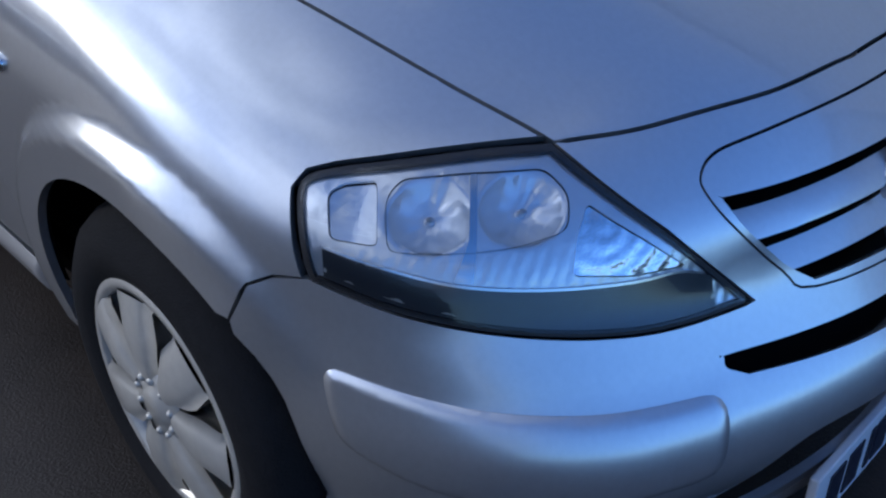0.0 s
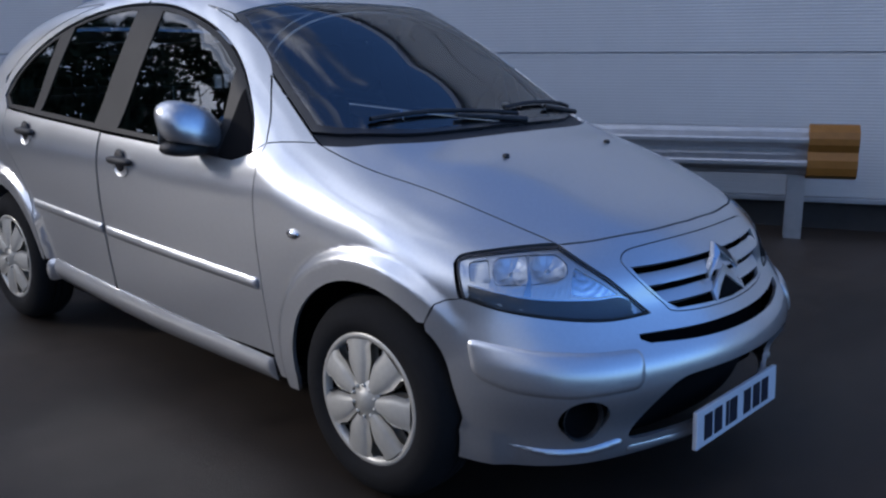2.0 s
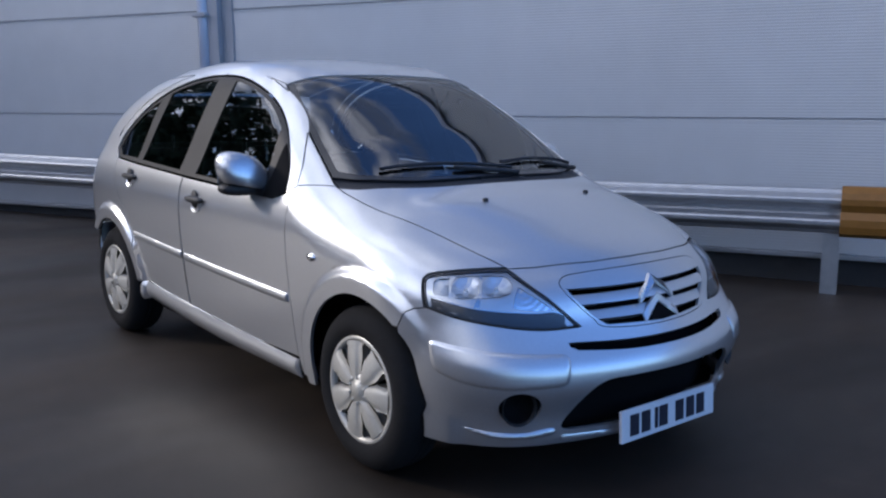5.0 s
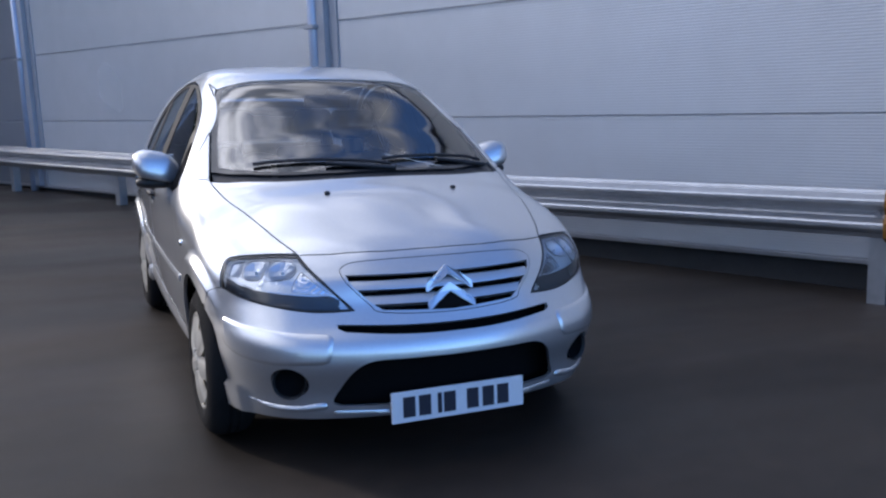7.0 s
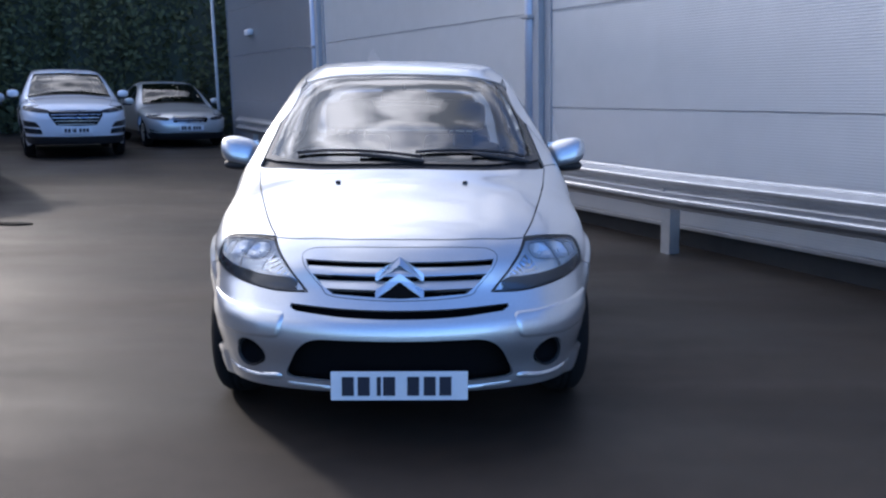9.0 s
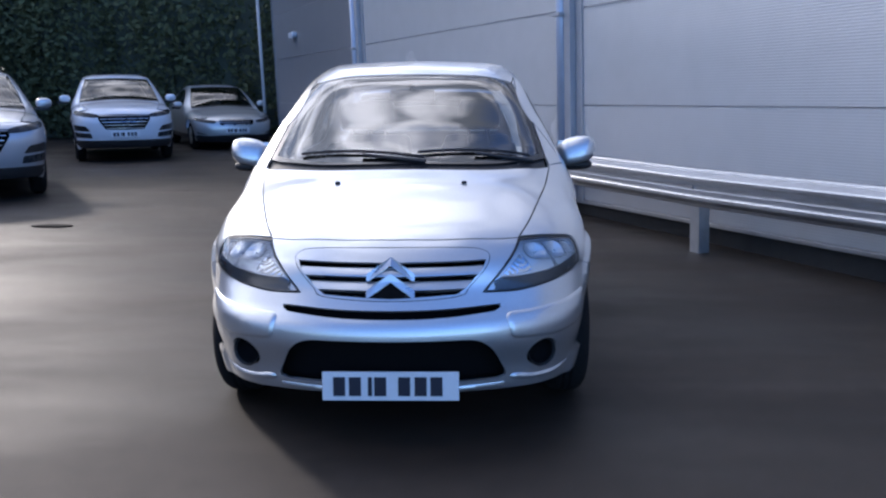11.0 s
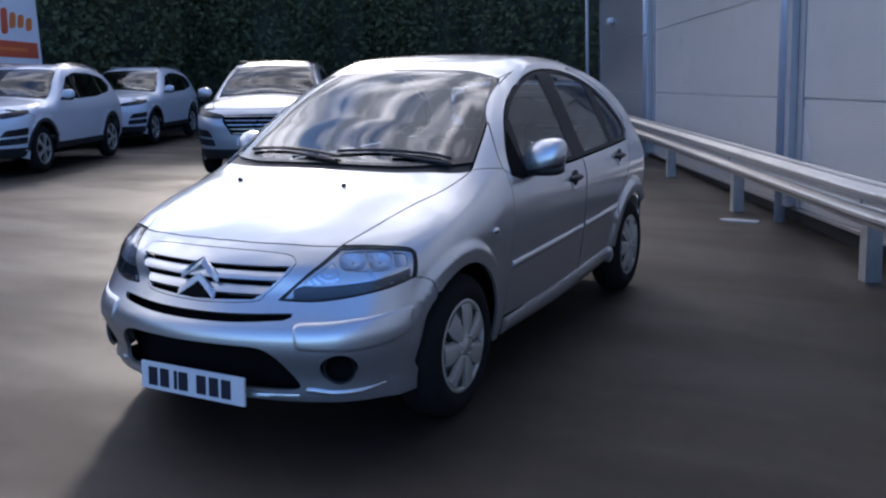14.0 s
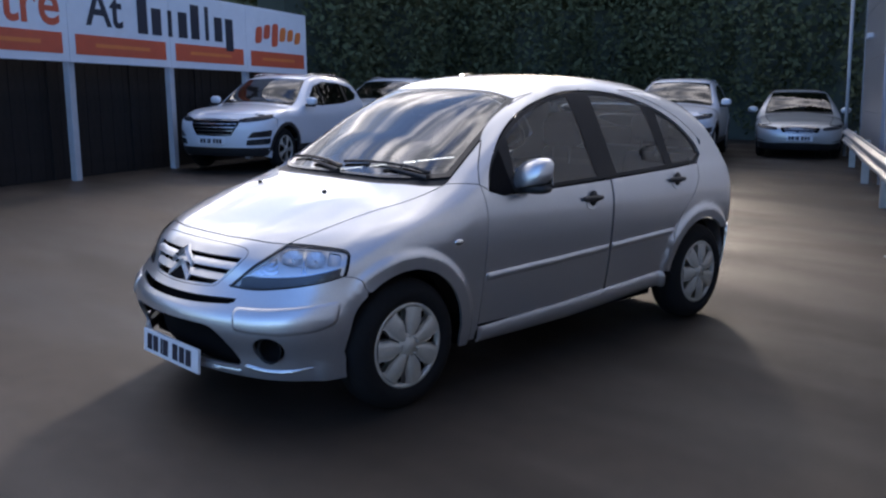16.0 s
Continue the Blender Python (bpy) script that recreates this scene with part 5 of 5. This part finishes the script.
        if spec["rails"]:
            bm = bmesh.new()
            pts = [Vector(S.plan_view([(s * (wx1 - 0.03), y)])[0]) + Vector((0, 0, 0.03)) for y in np.linspace(wy1 + 0.2, ry - 0.1, 8)]
            rings = [[bm.verts.new(p + Vector((0.014 * math.cos(b), 0, 0.014 * math.sin(b)))) for b in np.linspace(0, 2 * math.pi, 9)[:-1]] for p in pts]
            for p, q in zip(rings, rings[1:]):
                for j in range(8):
                    bm.faces.new((p[j], q[j], q[(j + 1) % 8], p[(j + 1) % 8]))
            part("roof_rail", bm, CHROME, car)
    # front
    hz = [tuple(p) for p in S.to_nose(S.plan_view(smooth_path([(0.0, hy0), (hx0 * 0.6, hy0 + 0.03), (hx0, hy0 + 0.13)], 3)))]
    a_end = [tuple(p) for p in S.to_nose(S.side_view(arc(0.0, zc, arch, 128, 200, 8)))]
    gr = [(deg(a), z) for a, z in spec["grille"]]
    gr = gr + [(-a, z) for a, z in reversed(gr) if a > 0]
    lowm = rounded([(deg(-spec["mouth"][0]), spec["mouth"][2]), (deg(spec["mouth"][0]), spec["mouth"][2]), (deg(spec["mouth"][0] * 1.1), spec["mouth"][1]), (deg(-spec["mouth"][0] * 1.1), spec["mouth"][1])], 0.03)
    corner = [tuple(p) for p in S.to_nose(S.side_view([(hy0 + 0.40, spec["hood_z"] - 0.10), (-arch * 0.75, zc + arch * 0.95)]))]
    half = hz + corner + a_end + [(deg(35), spec["chin"]), (0, spec["chin"])]
    full = half + [(-p[0], p[1]) for p in reversed(half[1:-1])]
    S.panel("front_bumper", paint, car, S.nose, [full, gr, lowm], 0.05, gap=0.003)
    S.panel("bumper_liner", DARK, car, S.nose, [rounded([(deg(-45), spec["hood_z"] - 0.1), (deg(45), spec["hood_z"] - 0.1), (deg(45), spec["chin"] + 0.03), (deg(-45), spec["chin"] + 0.03)], 0.03)], 0.1, off=-0.07, rim=0, gap=0)
    S.panel("chin_trim", BLACK, car, S.nose, [rounded([(deg(-48), spec["chin"] + 0.12), (0, spec["chin"] + 0.12), (deg(48), spec["chin"] + 0.12), (deg(44), spec["chin"] - 0.02), (deg(-44), spec["chin"] - 0.02)], 0.03)], 0.06, off=0.006, gap=0, rim=0.03)
    zg0, zg1 = min(z for _, z in gr), max(z for _, z in gr)
    n = spec["bars"]
    for i in range(n):
        z = zg0 + (zg1 - zg0) * (i + 0.6) / n
        a = max((abs(q[0]) for q in gr), default=0) * (0.62 + 0.36 * (i + 0.6) / n)
        S.panel("grille_bar", EMBLEM, car, S.nose, [[(-a, z + 0.005), (a, z + 0.005), (a, z - 0.006), (-a, z - 0.006)]], 0.06, off=-0.006, gap=0, rim=0.02)
    c = S.nose([(0.0, spec["plate_z"])])[0]
    plate(car, 0.0, float(c[1]) - 0.016, spec["plate_z"], 0.52, 0.111)
    # tail and underside
    ht = spec["tail_z"]
    S.panel("tail", paint, car, S.back, [rounded([(-hw + 0.10, zb), (-wx1 + 0.05, ht), (wx1 - 0.05, ht), (hw - 0.10, zb), (hw - 0.12, 0.32), (-hw + 0.12, 0.32)], 0.06)], 0.1)
    bm = bmesh.new()
    box(bm, -hw + 0.16, hw - 0.16, -0.4, tail_y - 0.15, 0.24, 0.30)
    part("underbody", bm, DARK, car)
    bm = bmesh.new()
    box(bm, -hw + 0.18, hw - 0.18, hy1 + 0.2, hy1 + 0.55, 0.6, zb - 0.02, 0.05)
    part("dashboard", bm, DASH, car)
    for x in (-0.38, 0.38):
        bm = bmesh.new()
        box(bm, x - 0.24, x + 0.24, 1.25, 1.42, 0.5, zb + 0.12, 0.05)
        box(bm, x - 0.12, x + 0.12, 1.32, 1.42, zb + 0.14, zb + 0.30, 0.04)
        part("seat", bm, SEAT, car)
    return car


CAR_GLASS = thin_glass("dark car glass", (0.10, 0.12, 0.12), 0.40)
LAMP_GLASS = material("dark lamp glass", (0.030, 0.032, 0.036), 0.25, 0.0, 0.2, 40, spec=0.3)
SUV = Shape(
    top=curve(-0.90, 0.80, -0.80, 0.90, -0.65, 0.985, -0.40, 1.045, 0.0, 1.10, 0.30, 1.135, 0.55, 1.22, 0.90, 1.44, 1.20, 1.585, 1.6, 1.645, 2.1, 1.650, 2.7, 1.60, 3.1, 1.50, 3.35, 1.30, 3.55, 1.0),
    crown=curve(-0.9, 0.10, 0.0, 0.09, 0.5, 0.16, 1.0, 0.14, 1.5, 0.08, 3.2, 0.10),
    width=curve(0.15, 0.84, 0.30, 0.87, 0.5, 0.905, 0.75, 0.920, 0.95, 0.915, 1.06, 0.885, 1.25, 0.80, 1.5, 0.69, 1.65, 0.63),
    plan=curve(-1.0, 0.90, -0.6, 0.955, -0.2, 0.985, 0.5, 1.0, 2.0, 1.0, 2.8, 0.975, 3.5, 0.90),
    front=curve(0.18, -0.72, 0.28, -0.82, 0.45, -0.885, 0.62, -0.90, 0.80, -0.88, 0.92, -0.80, 1.05, -0.60),
    bow=0.33, rear=curve(0.2, 3.40, 0.45, 3.55, 0.8, 3.56, 1.1, 3.48, 1.6, 3.2),
    blend=lambda x, y: 0.07 + 0.06 * step_up(x, 0.3, 0.7), corner=0.26, wheels=(0.0, 2.67), arch=0.405, flare=0.015, zc=0.36, axis=0.8, hub_y=0.35, rbow=0.18, tail=0.2)
SUV_SPEC = dict(wheelbase=2.67, tyre=0.36, half=0.915, hood=(-0.70, 0.34, 0.60, 0.74), screen=(0.44, 1.16, 0.74, 0.60), roof_end=3.05, belt=1.06, tail=3.30,
                hood_z=0.985, sill=0.40, trim=0.06, posts=(1.42, 2.42), mirror=(0.72, 1.17), rails=True, bars=5, chin=0.29, plate_z=0.52, tail_z=1.48,
                windows=[(0.80, 1.09), (1.02, 1.27), (1.30, 1.44), (1.7, 1.515), (2.3, 1.50), (2.8, 1.42), (3.02, 1.27), (2.85, 1.17), (2.2, 1.10), (1.4, 1.075)],
                lamp=(23, 48, 0.855, 0.915), fog=(29, 47, 0.45, 0.67), grille=[(0, 0.895), (23, 0.885), (22, 0.80), (16, 0.61), (0, 0.595)], mouth=(19, 0.30, 0.40))
SALOON = Shape(
    top=curve(-0.95, 0.55, -0.85, 0.66, -0.70, 0.735, -0.3, 0.82, 0.2, 0.905, 0.45, 0.945, 0.7, 1.06, 1.0, 1.25, 1.25, 1.37, 1.6, 1.425, 2.0, 1.43, 2.4, 1.38, 2.8, 1.20, 3.1, 1.06, 3.5, 1.02, 3.68, 0.90),
    crown=curve(-0.9, 0.10, 0.0, 0.10, 0.5, 0.16, 1.0, 0.13, 1.5, 0.08, 2.5, 0.10, 3.4, 0.08),
    width=curve(0.12, 0.80, 0.30, 0.85, 0.5, 0.885, 0.7, 0.895, 0.85, 0.880, 0.93, 0.845, 1.1, 0.76, 1.3, 0.65, 1.43, 0.58),
    plan=curve(-1.0, 0.88, -0.6, 0.95, -0.2, 0.98, 0.5, 1.0, 2.0, 1.0, 2.9, 0.975, 3.6, 0.91),
    front=curve(0.14, -0.78, 0.25, -0.88, 0.42, -0.935, 0.55, -0.92, 0.68, -0.84, 0.80, -0.60),
    bow=0.36, rear=curve(0.2, 3.55, 0.5, 3.70, 0.8, 3.70, 1.1, 3.6),
    blend=lambda x, y: 0.06 + 0.06 * step_up(x, 0.3, 0.7), corner=0.26, wheels=(0.0, 2.70), arch=0.35, flare=0.012, zc=0.315, axis=0.6, hub_y=0.35, rbow=0.18, tail=0.2)
SALOON_SPEC = dict(wheelbase=2.70, tyre=0.315, half=0.885, hood=(-0.78, 0.42, 0.56, 0.70), screen=(0.52, 1.28, 0.70, 0.56), roof_end=2.40, belt=0.92, tail=3.40,
                   hood_z=0.74, sill=0.30, trim=0.0, posts=(1.45, 2.30), mirror=(0.78, 0.98), rails=False, bars=3, chin=0.20, plate_z=0.43, tail_z=1.0,
                   windows=[(0.86, 0.945), (1.10, 1.13), (1.4, 1.27), (1.8, 1.335), (2.2, 1.30), (2.55, 1.15), (2.75, 1.0), (2.5, 0.96), (1.5, 0.935)],
                   lamp=(22, 46, 0.615, 0.665), fog=(30, 42, 0.30, 0.37), grille=[(0, 0.685), (17, 0.680), (18.5, 0.63), (16, 0.545), (0, 0.535)], mouth=(20, 0.24, 0.33))


def spot(x, y, heading):
    """A place on the yard for a car whose front points along heading degrees, from -y towards +x."""
    return SLOPE @ pose(x, y, 0, 0, 0, heading)


white = parked_car("suv_car", SUV, WHITE, spot(-10.25, 5.85, 26), SUV_SPEC, "white family SUV with black arch trim, parked before the sign")
white["group"] = "parked SUVs"
for x, y, h, lab in ((-13.0, 10.9, 26, "white SUV parked behind another by the hedge"), (-6.45, 13.5, 24, "white SUV parked under the trees by the hedge")):
    tagged(copy_thing(white, spot(x, y, h)), lab)
tagged(parked_car("suv_car", SUV, SUV_SILVER, spot(-6.15, 7.45, 30), SUV_SPEC, "silver-grey SUV with chrome grille bars, parked in the yard"), group="parked SUVs")
parked_car("saloon_car", SALOON, SALOON_PAINT, spot(-5.2, 16.6, 27), SALOON_SPEC, "pale silver saloon car parked beside the hall's crash barrier")

# ---- the sign board ----
SIGN_WHITE = material("white sign sheet", (0.70, 0.73, 0.78), 0.45, 0, 0.06, 6)
SIGN_RED = material("orange red sign band", (0.62, 0.10, 0.045), 0.5, 0, 0.08, 8)
SIGN_ORANGE = material("orange sign lettering", (0.75, 0.20, 0.05), 0.5, 0, 0.08, 8)
SIGN_INK = material("dark navy sign lettering", (0.02, 0.022, 0.035), 0.5, 0, 0.08, 8)
POST_GREY = material("grey painted post", (0.45, 0.47, 0.50), 0.5, 0.1, 0.1, 8)


def sign_board():
    base = pose(-9.96, 2.81, 0, 0, 0, 90 + 25.8)
    root = tagged(empty("sign_board", base), "long white dealer sign on posts with dark lettering and orange bands", "sign")
    z0, z1, w = 2.04, 3.32, 2.39
    for i in range(-2, 3):
        u0, u1 = w * i + 0.004, w * (i + 1) - 0.004
        bm = bmesh.new()
        box(bm, u0, u1, -0.03, 0.03, z0, z1, 0.004)
        part("board", bm, SIGN_WHITE, root)
        bm = bmesh.new()
        box(bm, u0 + 0.13, u1 - 0.13, -0.035, -0.031, z0 + 0.12, z0 + 0.42)
        part("band", bm, SIGN_RED, root)
        bm = bmesh.new()
        box(bm, u0 + 0.55, u1 - 0.55, -0.038, -0.036, z0 + 0.24, z0 + 0.30)
        part("small_print_bar", bm, SIGN_ORANGE, root)
    for i in range(-2, 4):
        u = w * i + 0.08 - 0.15 * (i == 3)
        p = base @ Vector((u, 0, 0))
        bm = bmesh.new()
        box(bm, u - 0.06, u + 0.06, 0.031, 0.14, lie(p.x, p.y) - 0.05, z1 - 0.05, 0.008)
        part("post", bm, POST_GREY, root)
    face = lambda u, z: Matrix(((1, 0, 0, u), (0, 0, -1, -0.032), (0, 1, 0, z), (0, 0, 0, 1)))
    words("tre", 0.90, SIGN_RED, root, face(-0.68, z0 + 0.80), depth=0.003, bold=0.012)
    words("At", 0.80, SIGN_INK, root, face(0.80, z0 + 0.82), depth=0.003, bold=0.012)
    # a trade name, as plain bars of its size
    for k in range(8):
        u = 1.69 + k * 0.357
        h0, h1 = (z0 + 0.52, z0 + 1.12) if k in (0, 4, 5) else ((z0 + 0.52, z0 + 0.96) if k < 7 else (z0 + 0.36, z0 + 0.96))
        bw = 0.11 if k in (2, 5) else 0.25
        bm = bmesh.new()
        box(bm, u - bw / 2, u + bw / 2, -0.036, -0.031, h0, h1, 0.002)
        part("name_bar", bm, SIGN_INK, root)
    for k in range(6):
        u, low, high = 5.08 + k * 0.31, (0.56, 0.66, 0.52, 0.64, 0.66, 0.62)[k], (0.92, 0.98, 1.02, 0.96, 0.94, 0.90)[k]
        pts = rounded([(u, z0 + low), (u + 0.25, z0 + low + 0.03), (u + 0.30, z0 + high), (u + 0.06, z0 + high - 0.03)], 0.09)
        bm = bmesh.new()
        extrude_outline(bm, [tuple(p) for p in pts], 0.004, Matrix(((1, 0, 0, 0), (0, 0, -1, -0.031), (0, 1, 0, 0), (0, 0, 0, 1))))
        bmesh.ops.recalc_face_normals(bm, faces=bm.faces[:])
        part("logo_shape", bm, SIGN_ORANGE if k > 2 else SIGN_RED, root)
    return root


sign_board()
FENCE = material("dark fence timber", (0.020, 0.016, 0.014), 0.85, 0, 0.35, 6, 0.4, 40, spec=0.2)


# boards and posts are assumed for the dark surface under the sign
def timber_fence():
    """Close-boarded panels between posts, just behind the sign."""
    root = tagged(empty("timber_fence", pose(-10.35, 2.62, 0, 0, 0, 90 + 25.8)), "dark close-boarded timber fence behind the sign", "fence")
    run = 1.83
    bm = bmesh.new()
    box(bm, 0, 0.150, -0.010, 0.006, 0, 1.95)
    board = bpy.data.meshes.new("fence_board")
    bm.to_mesh(board)
    bm.free()
    board.materials.append(FENCE)
    for i in range(-4, 4):
        p = root.matrix_basis @ Vector((run * (i + 0.5), 0, 0))
        g = lie(p.x, p.y) - 0.03
        for k in range(12):
            ob = new("fence_board", board)
            ob.parent = root
            ob.matrix_basis = pose(run * i + 0.06 + k * 0.1445, -0.006 * (k % 2), g)
        bm = bmesh.new()
        box(bm, run * i - 0.05, run * i + 0.05, -0.05, 0.05, g, g + 2.02, 0.006)
        part("fence_post", bm, FENCE, root)
    return root


timber_fence()

# ---- hedge, trees ----
LEAF = material("dark evergreen leaves", (0.098, 0.106, 0.055), 0.9, 0, 0.25, 1.2, spec=0.1)
# darker leaf tone for the solid hedge core, inner shade in the colour
LEAF_SHADE = material("hedge core with painted shade", (0.070, 0.080, 0.062), 0.9, 0, 0.3, 1.2, spec=0.1)
BARK = material("grey brown bark", (0.085, 0.07, 0.055), 0.85, 0, 0.3, 12, 0.6, 40)


def leaf_sheet(name, boxes, n, size, mat, label, seed):
    """Many small leaf clumps filling boxes (centre, half size), denser at the skin."""
    rng = np.random.default_rng(seed)
    vol = np.array([b[1][0] * b[1][1] * b[1][2] for b in boxes])
    pick = rng.choice(len(boxes), n, p=vol / vol.sum())
    c, h = np.array([b[0] for b in boxes])[pick], np.array([b[1] for b in boxes])[pick]
    unit = lambda v: v / np.linalg.norm(v, axis=1)[:, None]
    q = c + unit(rng.normal(size=(n, 3))) * h * np.sqrt(rng.uniform(0.55, 1.0, (n, 1)))
    a = unit(rng.normal(size=(n, 3)))
    b = unit(np.cross(a, rng.normal(size=(n, 3))))
    s = size * rng.uniform(0.5, 1.3, (n, 1))
    vs = np.stack([q - a * s, q + b * s * 0.5, q + a * s, q - b * s * 0.5], 1).reshape(-1, 3)
    me = bpy.data.meshes.new(name)
    me.from_pydata(vs.tolist(), [], np.arange(4 * n).reshape(-1, 4).tolist())
    me.materials.append(mat)
    return tagged(new(name, me), label, "hedge" if "hedge" in name else "foliage", kind="stuff")


def bank(path, depth, h0, h1, step, seed):
    """Boxes of growth along a line of (x, y)."""
    rng = np.random.default_rng(seed)
    out = []
    for (x0, y0), (x1, y1) in zip(path, path[1:]):
        d = math.hypot(x1 - x0, y1 - y0)
        for i in range(int(d / step)):
            t = (i + 0.5) * step / d
            x, y = x0 + (x1 - x0) * t, y0 + (y1 - y0) * t
            h = rng.uniform(h0, h1)
            out.append(((x + rng.normal() * depth * 0.3, y + rng.normal() * depth * 0.3, lie(x, y) + h * 0.48), (depth, depth, h * 0.55)))
    return out


HEDGE = [(-13.5, -14), (-13.6, -2), (-14.2, 4), (-16.5, 11), (-17.5, 18), (-13, 22.5), (-6, 22.0), (-3.0, 21.0)]
leaf_sheet("hedge", bank(HEDGE[:4], 1.2, 2.2, 3.2, 1.0, 3) + bank(HEDGE[3:], 1.5, 5.2, 6.4, 1.0, 4), 120000, 0.10, LEAF, "tall dark evergreen hedge round the yard", 5)
# the two rows of high crowns are unseen, added to shade yard and wall
leaf_sheet("tree_foliage", bank([(-20, 5), (-21, 19)], 2.4, 4.2, 5.6, 1.8, 8) + bank([(-30, 8), (-27, 29), (-8, 34)], 2.4, 6.0, 7.5, 2.0, 12) + bank([(-18.5, 24), (-11.5, 26.5), (-4.5, 25.5)], 2.2, 7.0, 8.6, 1.2, 9) + [((-17 + 1.25 * i, 25.5, 13.8), (1.5, 1.4, 1.5)) for i in range(8)] + [((-10.5 + 1.3 * i, 23.4 + 0.5 * (i % 3), 8.6 + 0.4 * (i % 2)), (1.6, 1.5, 2.7)) for i in range(7)], 110000, 0.24, LEAF, "dark evergreen trees behind the hedge, with unseen crowns added for shade", 6)


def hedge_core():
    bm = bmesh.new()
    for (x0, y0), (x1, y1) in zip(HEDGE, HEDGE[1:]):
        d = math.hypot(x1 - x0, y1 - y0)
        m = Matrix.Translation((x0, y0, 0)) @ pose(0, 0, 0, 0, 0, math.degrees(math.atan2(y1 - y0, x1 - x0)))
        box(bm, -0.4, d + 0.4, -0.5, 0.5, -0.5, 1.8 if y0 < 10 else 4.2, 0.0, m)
    ob = part("hedge_core", bm, LEAF_SHADE)
    return tagged(ob, "solid core inside the hedge, inner shade put into its colour", "hedge", kind="stuff")


hedge_core()


def tube(vs, fs, p, q, r0, r1, n):
    """Adds an open tapered tube to lists of corners and faces."""
    d = (q - p).normalized()
    u = d.cross(Vector((0.3, 0.2, 1.0)) if abs(d.z) < 0.9 else Vector((1, 0, 0))).normalized()
    w = d.cross(u)
    k = len(vs)
    for c, r in ((p, r0), (q, r1)):
        vs += [tuple(c + (u * math.cos(2 * math.pi * i / n) + w * math.sin(2 * math.pi * i / n)) * r) for i in range(n)]
    fs += [(k + i, k + (i + 1) % n, k + n + (i + 1) % n, k + n + i) for i in range(n)]


def bare_tree(x, y, height, seed):
    rng = random.Random(seed)
    root = tagged(empty("bare_tree", Matrix.Translation((x, y, lie(x, y) - 0.1))), "leafless tree with spreading branches behind the hedge", "tree", "bare trees")
    meshes = {"trunk": ([], []), "branches": ([], [])}

    def grow(p, d, length, r, depth):
        vs, fs = meshes["trunk" if depth == 0 else "branches"]
        for i in range(3):
            q = p + d * (length / 3)
            tube(vs, fs, p, q, r * (1 - 0.25 * i / 3), r * (1 - 0.25 * (i + 1) / 3), 8 if depth == 0 else (5 if depth < 3 else 3))
            p = q
            d = (d + Vector((rng.gauss(0, 0.12), rng.gauss(0, 0.12), 0.03))).normalized()
            if depth < 5 and (i > 0 or (depth > 0 and rng.random() < 0.5)):
                for _ in range(2 if depth == 0 else 1):
                    side = Vector((rng.gauss(0, 1), rng.gauss(0, 1), rng.uniform(-0.1, 0.7))).normalized()
                    grow(p, (d * 0.55 + side * 0.75).normalized(), length * rng.uniform(0.6, 0.8), r * 0.58, depth + 1)
    grow(Vector((0, 0, 0)), Vector((0, 0, 1)), height * 0.40, height * 0.024, 0)
    for nm, (vs, fs) in meshes.items():
        me = bpy.data.meshes.new(nm)
        me.from_pydata(vs, [], fs)
        me.materials.append(BARK)
        new(nm, me).parent = root


# the last three are added out of view, to dapple the sunlight
for x, y, h, sd in ((-15.5, -6.5, 9.5, 2), (-16.5, -0.5, 10.5, 7), (-15.2, 23.2, 13.0, 5), (-18.6, 22.0, 12.5, 13), (-12.4, 26.0, 13.0, 17)):
    bare_tree(x, y, h, sd)


# ---- odds and ends at the hall's far end ----
def lamp_post():
    p = tagged(empty("white_pole", pose(-4.5, 17.4, lie(-4.5, 17))), "thin pale pole at the end of the hall", "pole")
    bm = bmesh.new()
    rod(bm, (0, 0, 0), (0, 0, 3.4), 0.035, n=10)
    part("pole", bm, POST_GREY, p, smooth=True)
    bm = bmesh.new()
    rod(bm, (0, 0, 3.38), (0, 0, 3.42), 0.045, n=10)
    part("cap", bm, POST_GREY, p)


def wall_light():
    m = tagged(empty("wall_light", WALL @ pose(15.5, 0.012, 2.55)), "small white bulkhead light on the hall wall", "wall lamp")
    bm = bmesh.new()
    box(bm, -0.15, 0.15, 0.0, 0.12, -0.05, 0.05, 0.02)
    part("housing", bm, SIGN_WHITE, m, smooth=True)
    bm = bmesh.new()
    box(bm, -0.13, 0.13, 0.015, 0.125, -0.062, -0.046, 0.006)
    part("diffuser", bm, PLATE, m)


lamp_post()
wall_light()


def litter(x, y, w, d, mat, label, name):
    bm = bmesh.new()
    pts = [(w * math.cos(a) * random.uniform(0.7, 1), d * math.sin(a) * random.uniform(0.7, 1)) for a in np.linspace(0, 2 * math.pi, 11)[:-1]]
    extrude_outline(bm, pts, 0.012)
    bmesh.ops.recalc_face_normals(bm, faces=bm.faces[:])
    ob = part(name, bm, mat)
    ob.matrix_basis = SLOPE @ pose(x, y, 0.0)
    tagged(ob, label, name.replace("_", " "))


litter(-3.9, 4.85, 0.22, 0.10, DARK, "dark flat patch of debris lying on the asphalt", "debris")
litter(0.98, 5.55, 0.22, 0.09, POST_GREY, "pale flat scrap lying by the crash barrier", "paper_scrap")
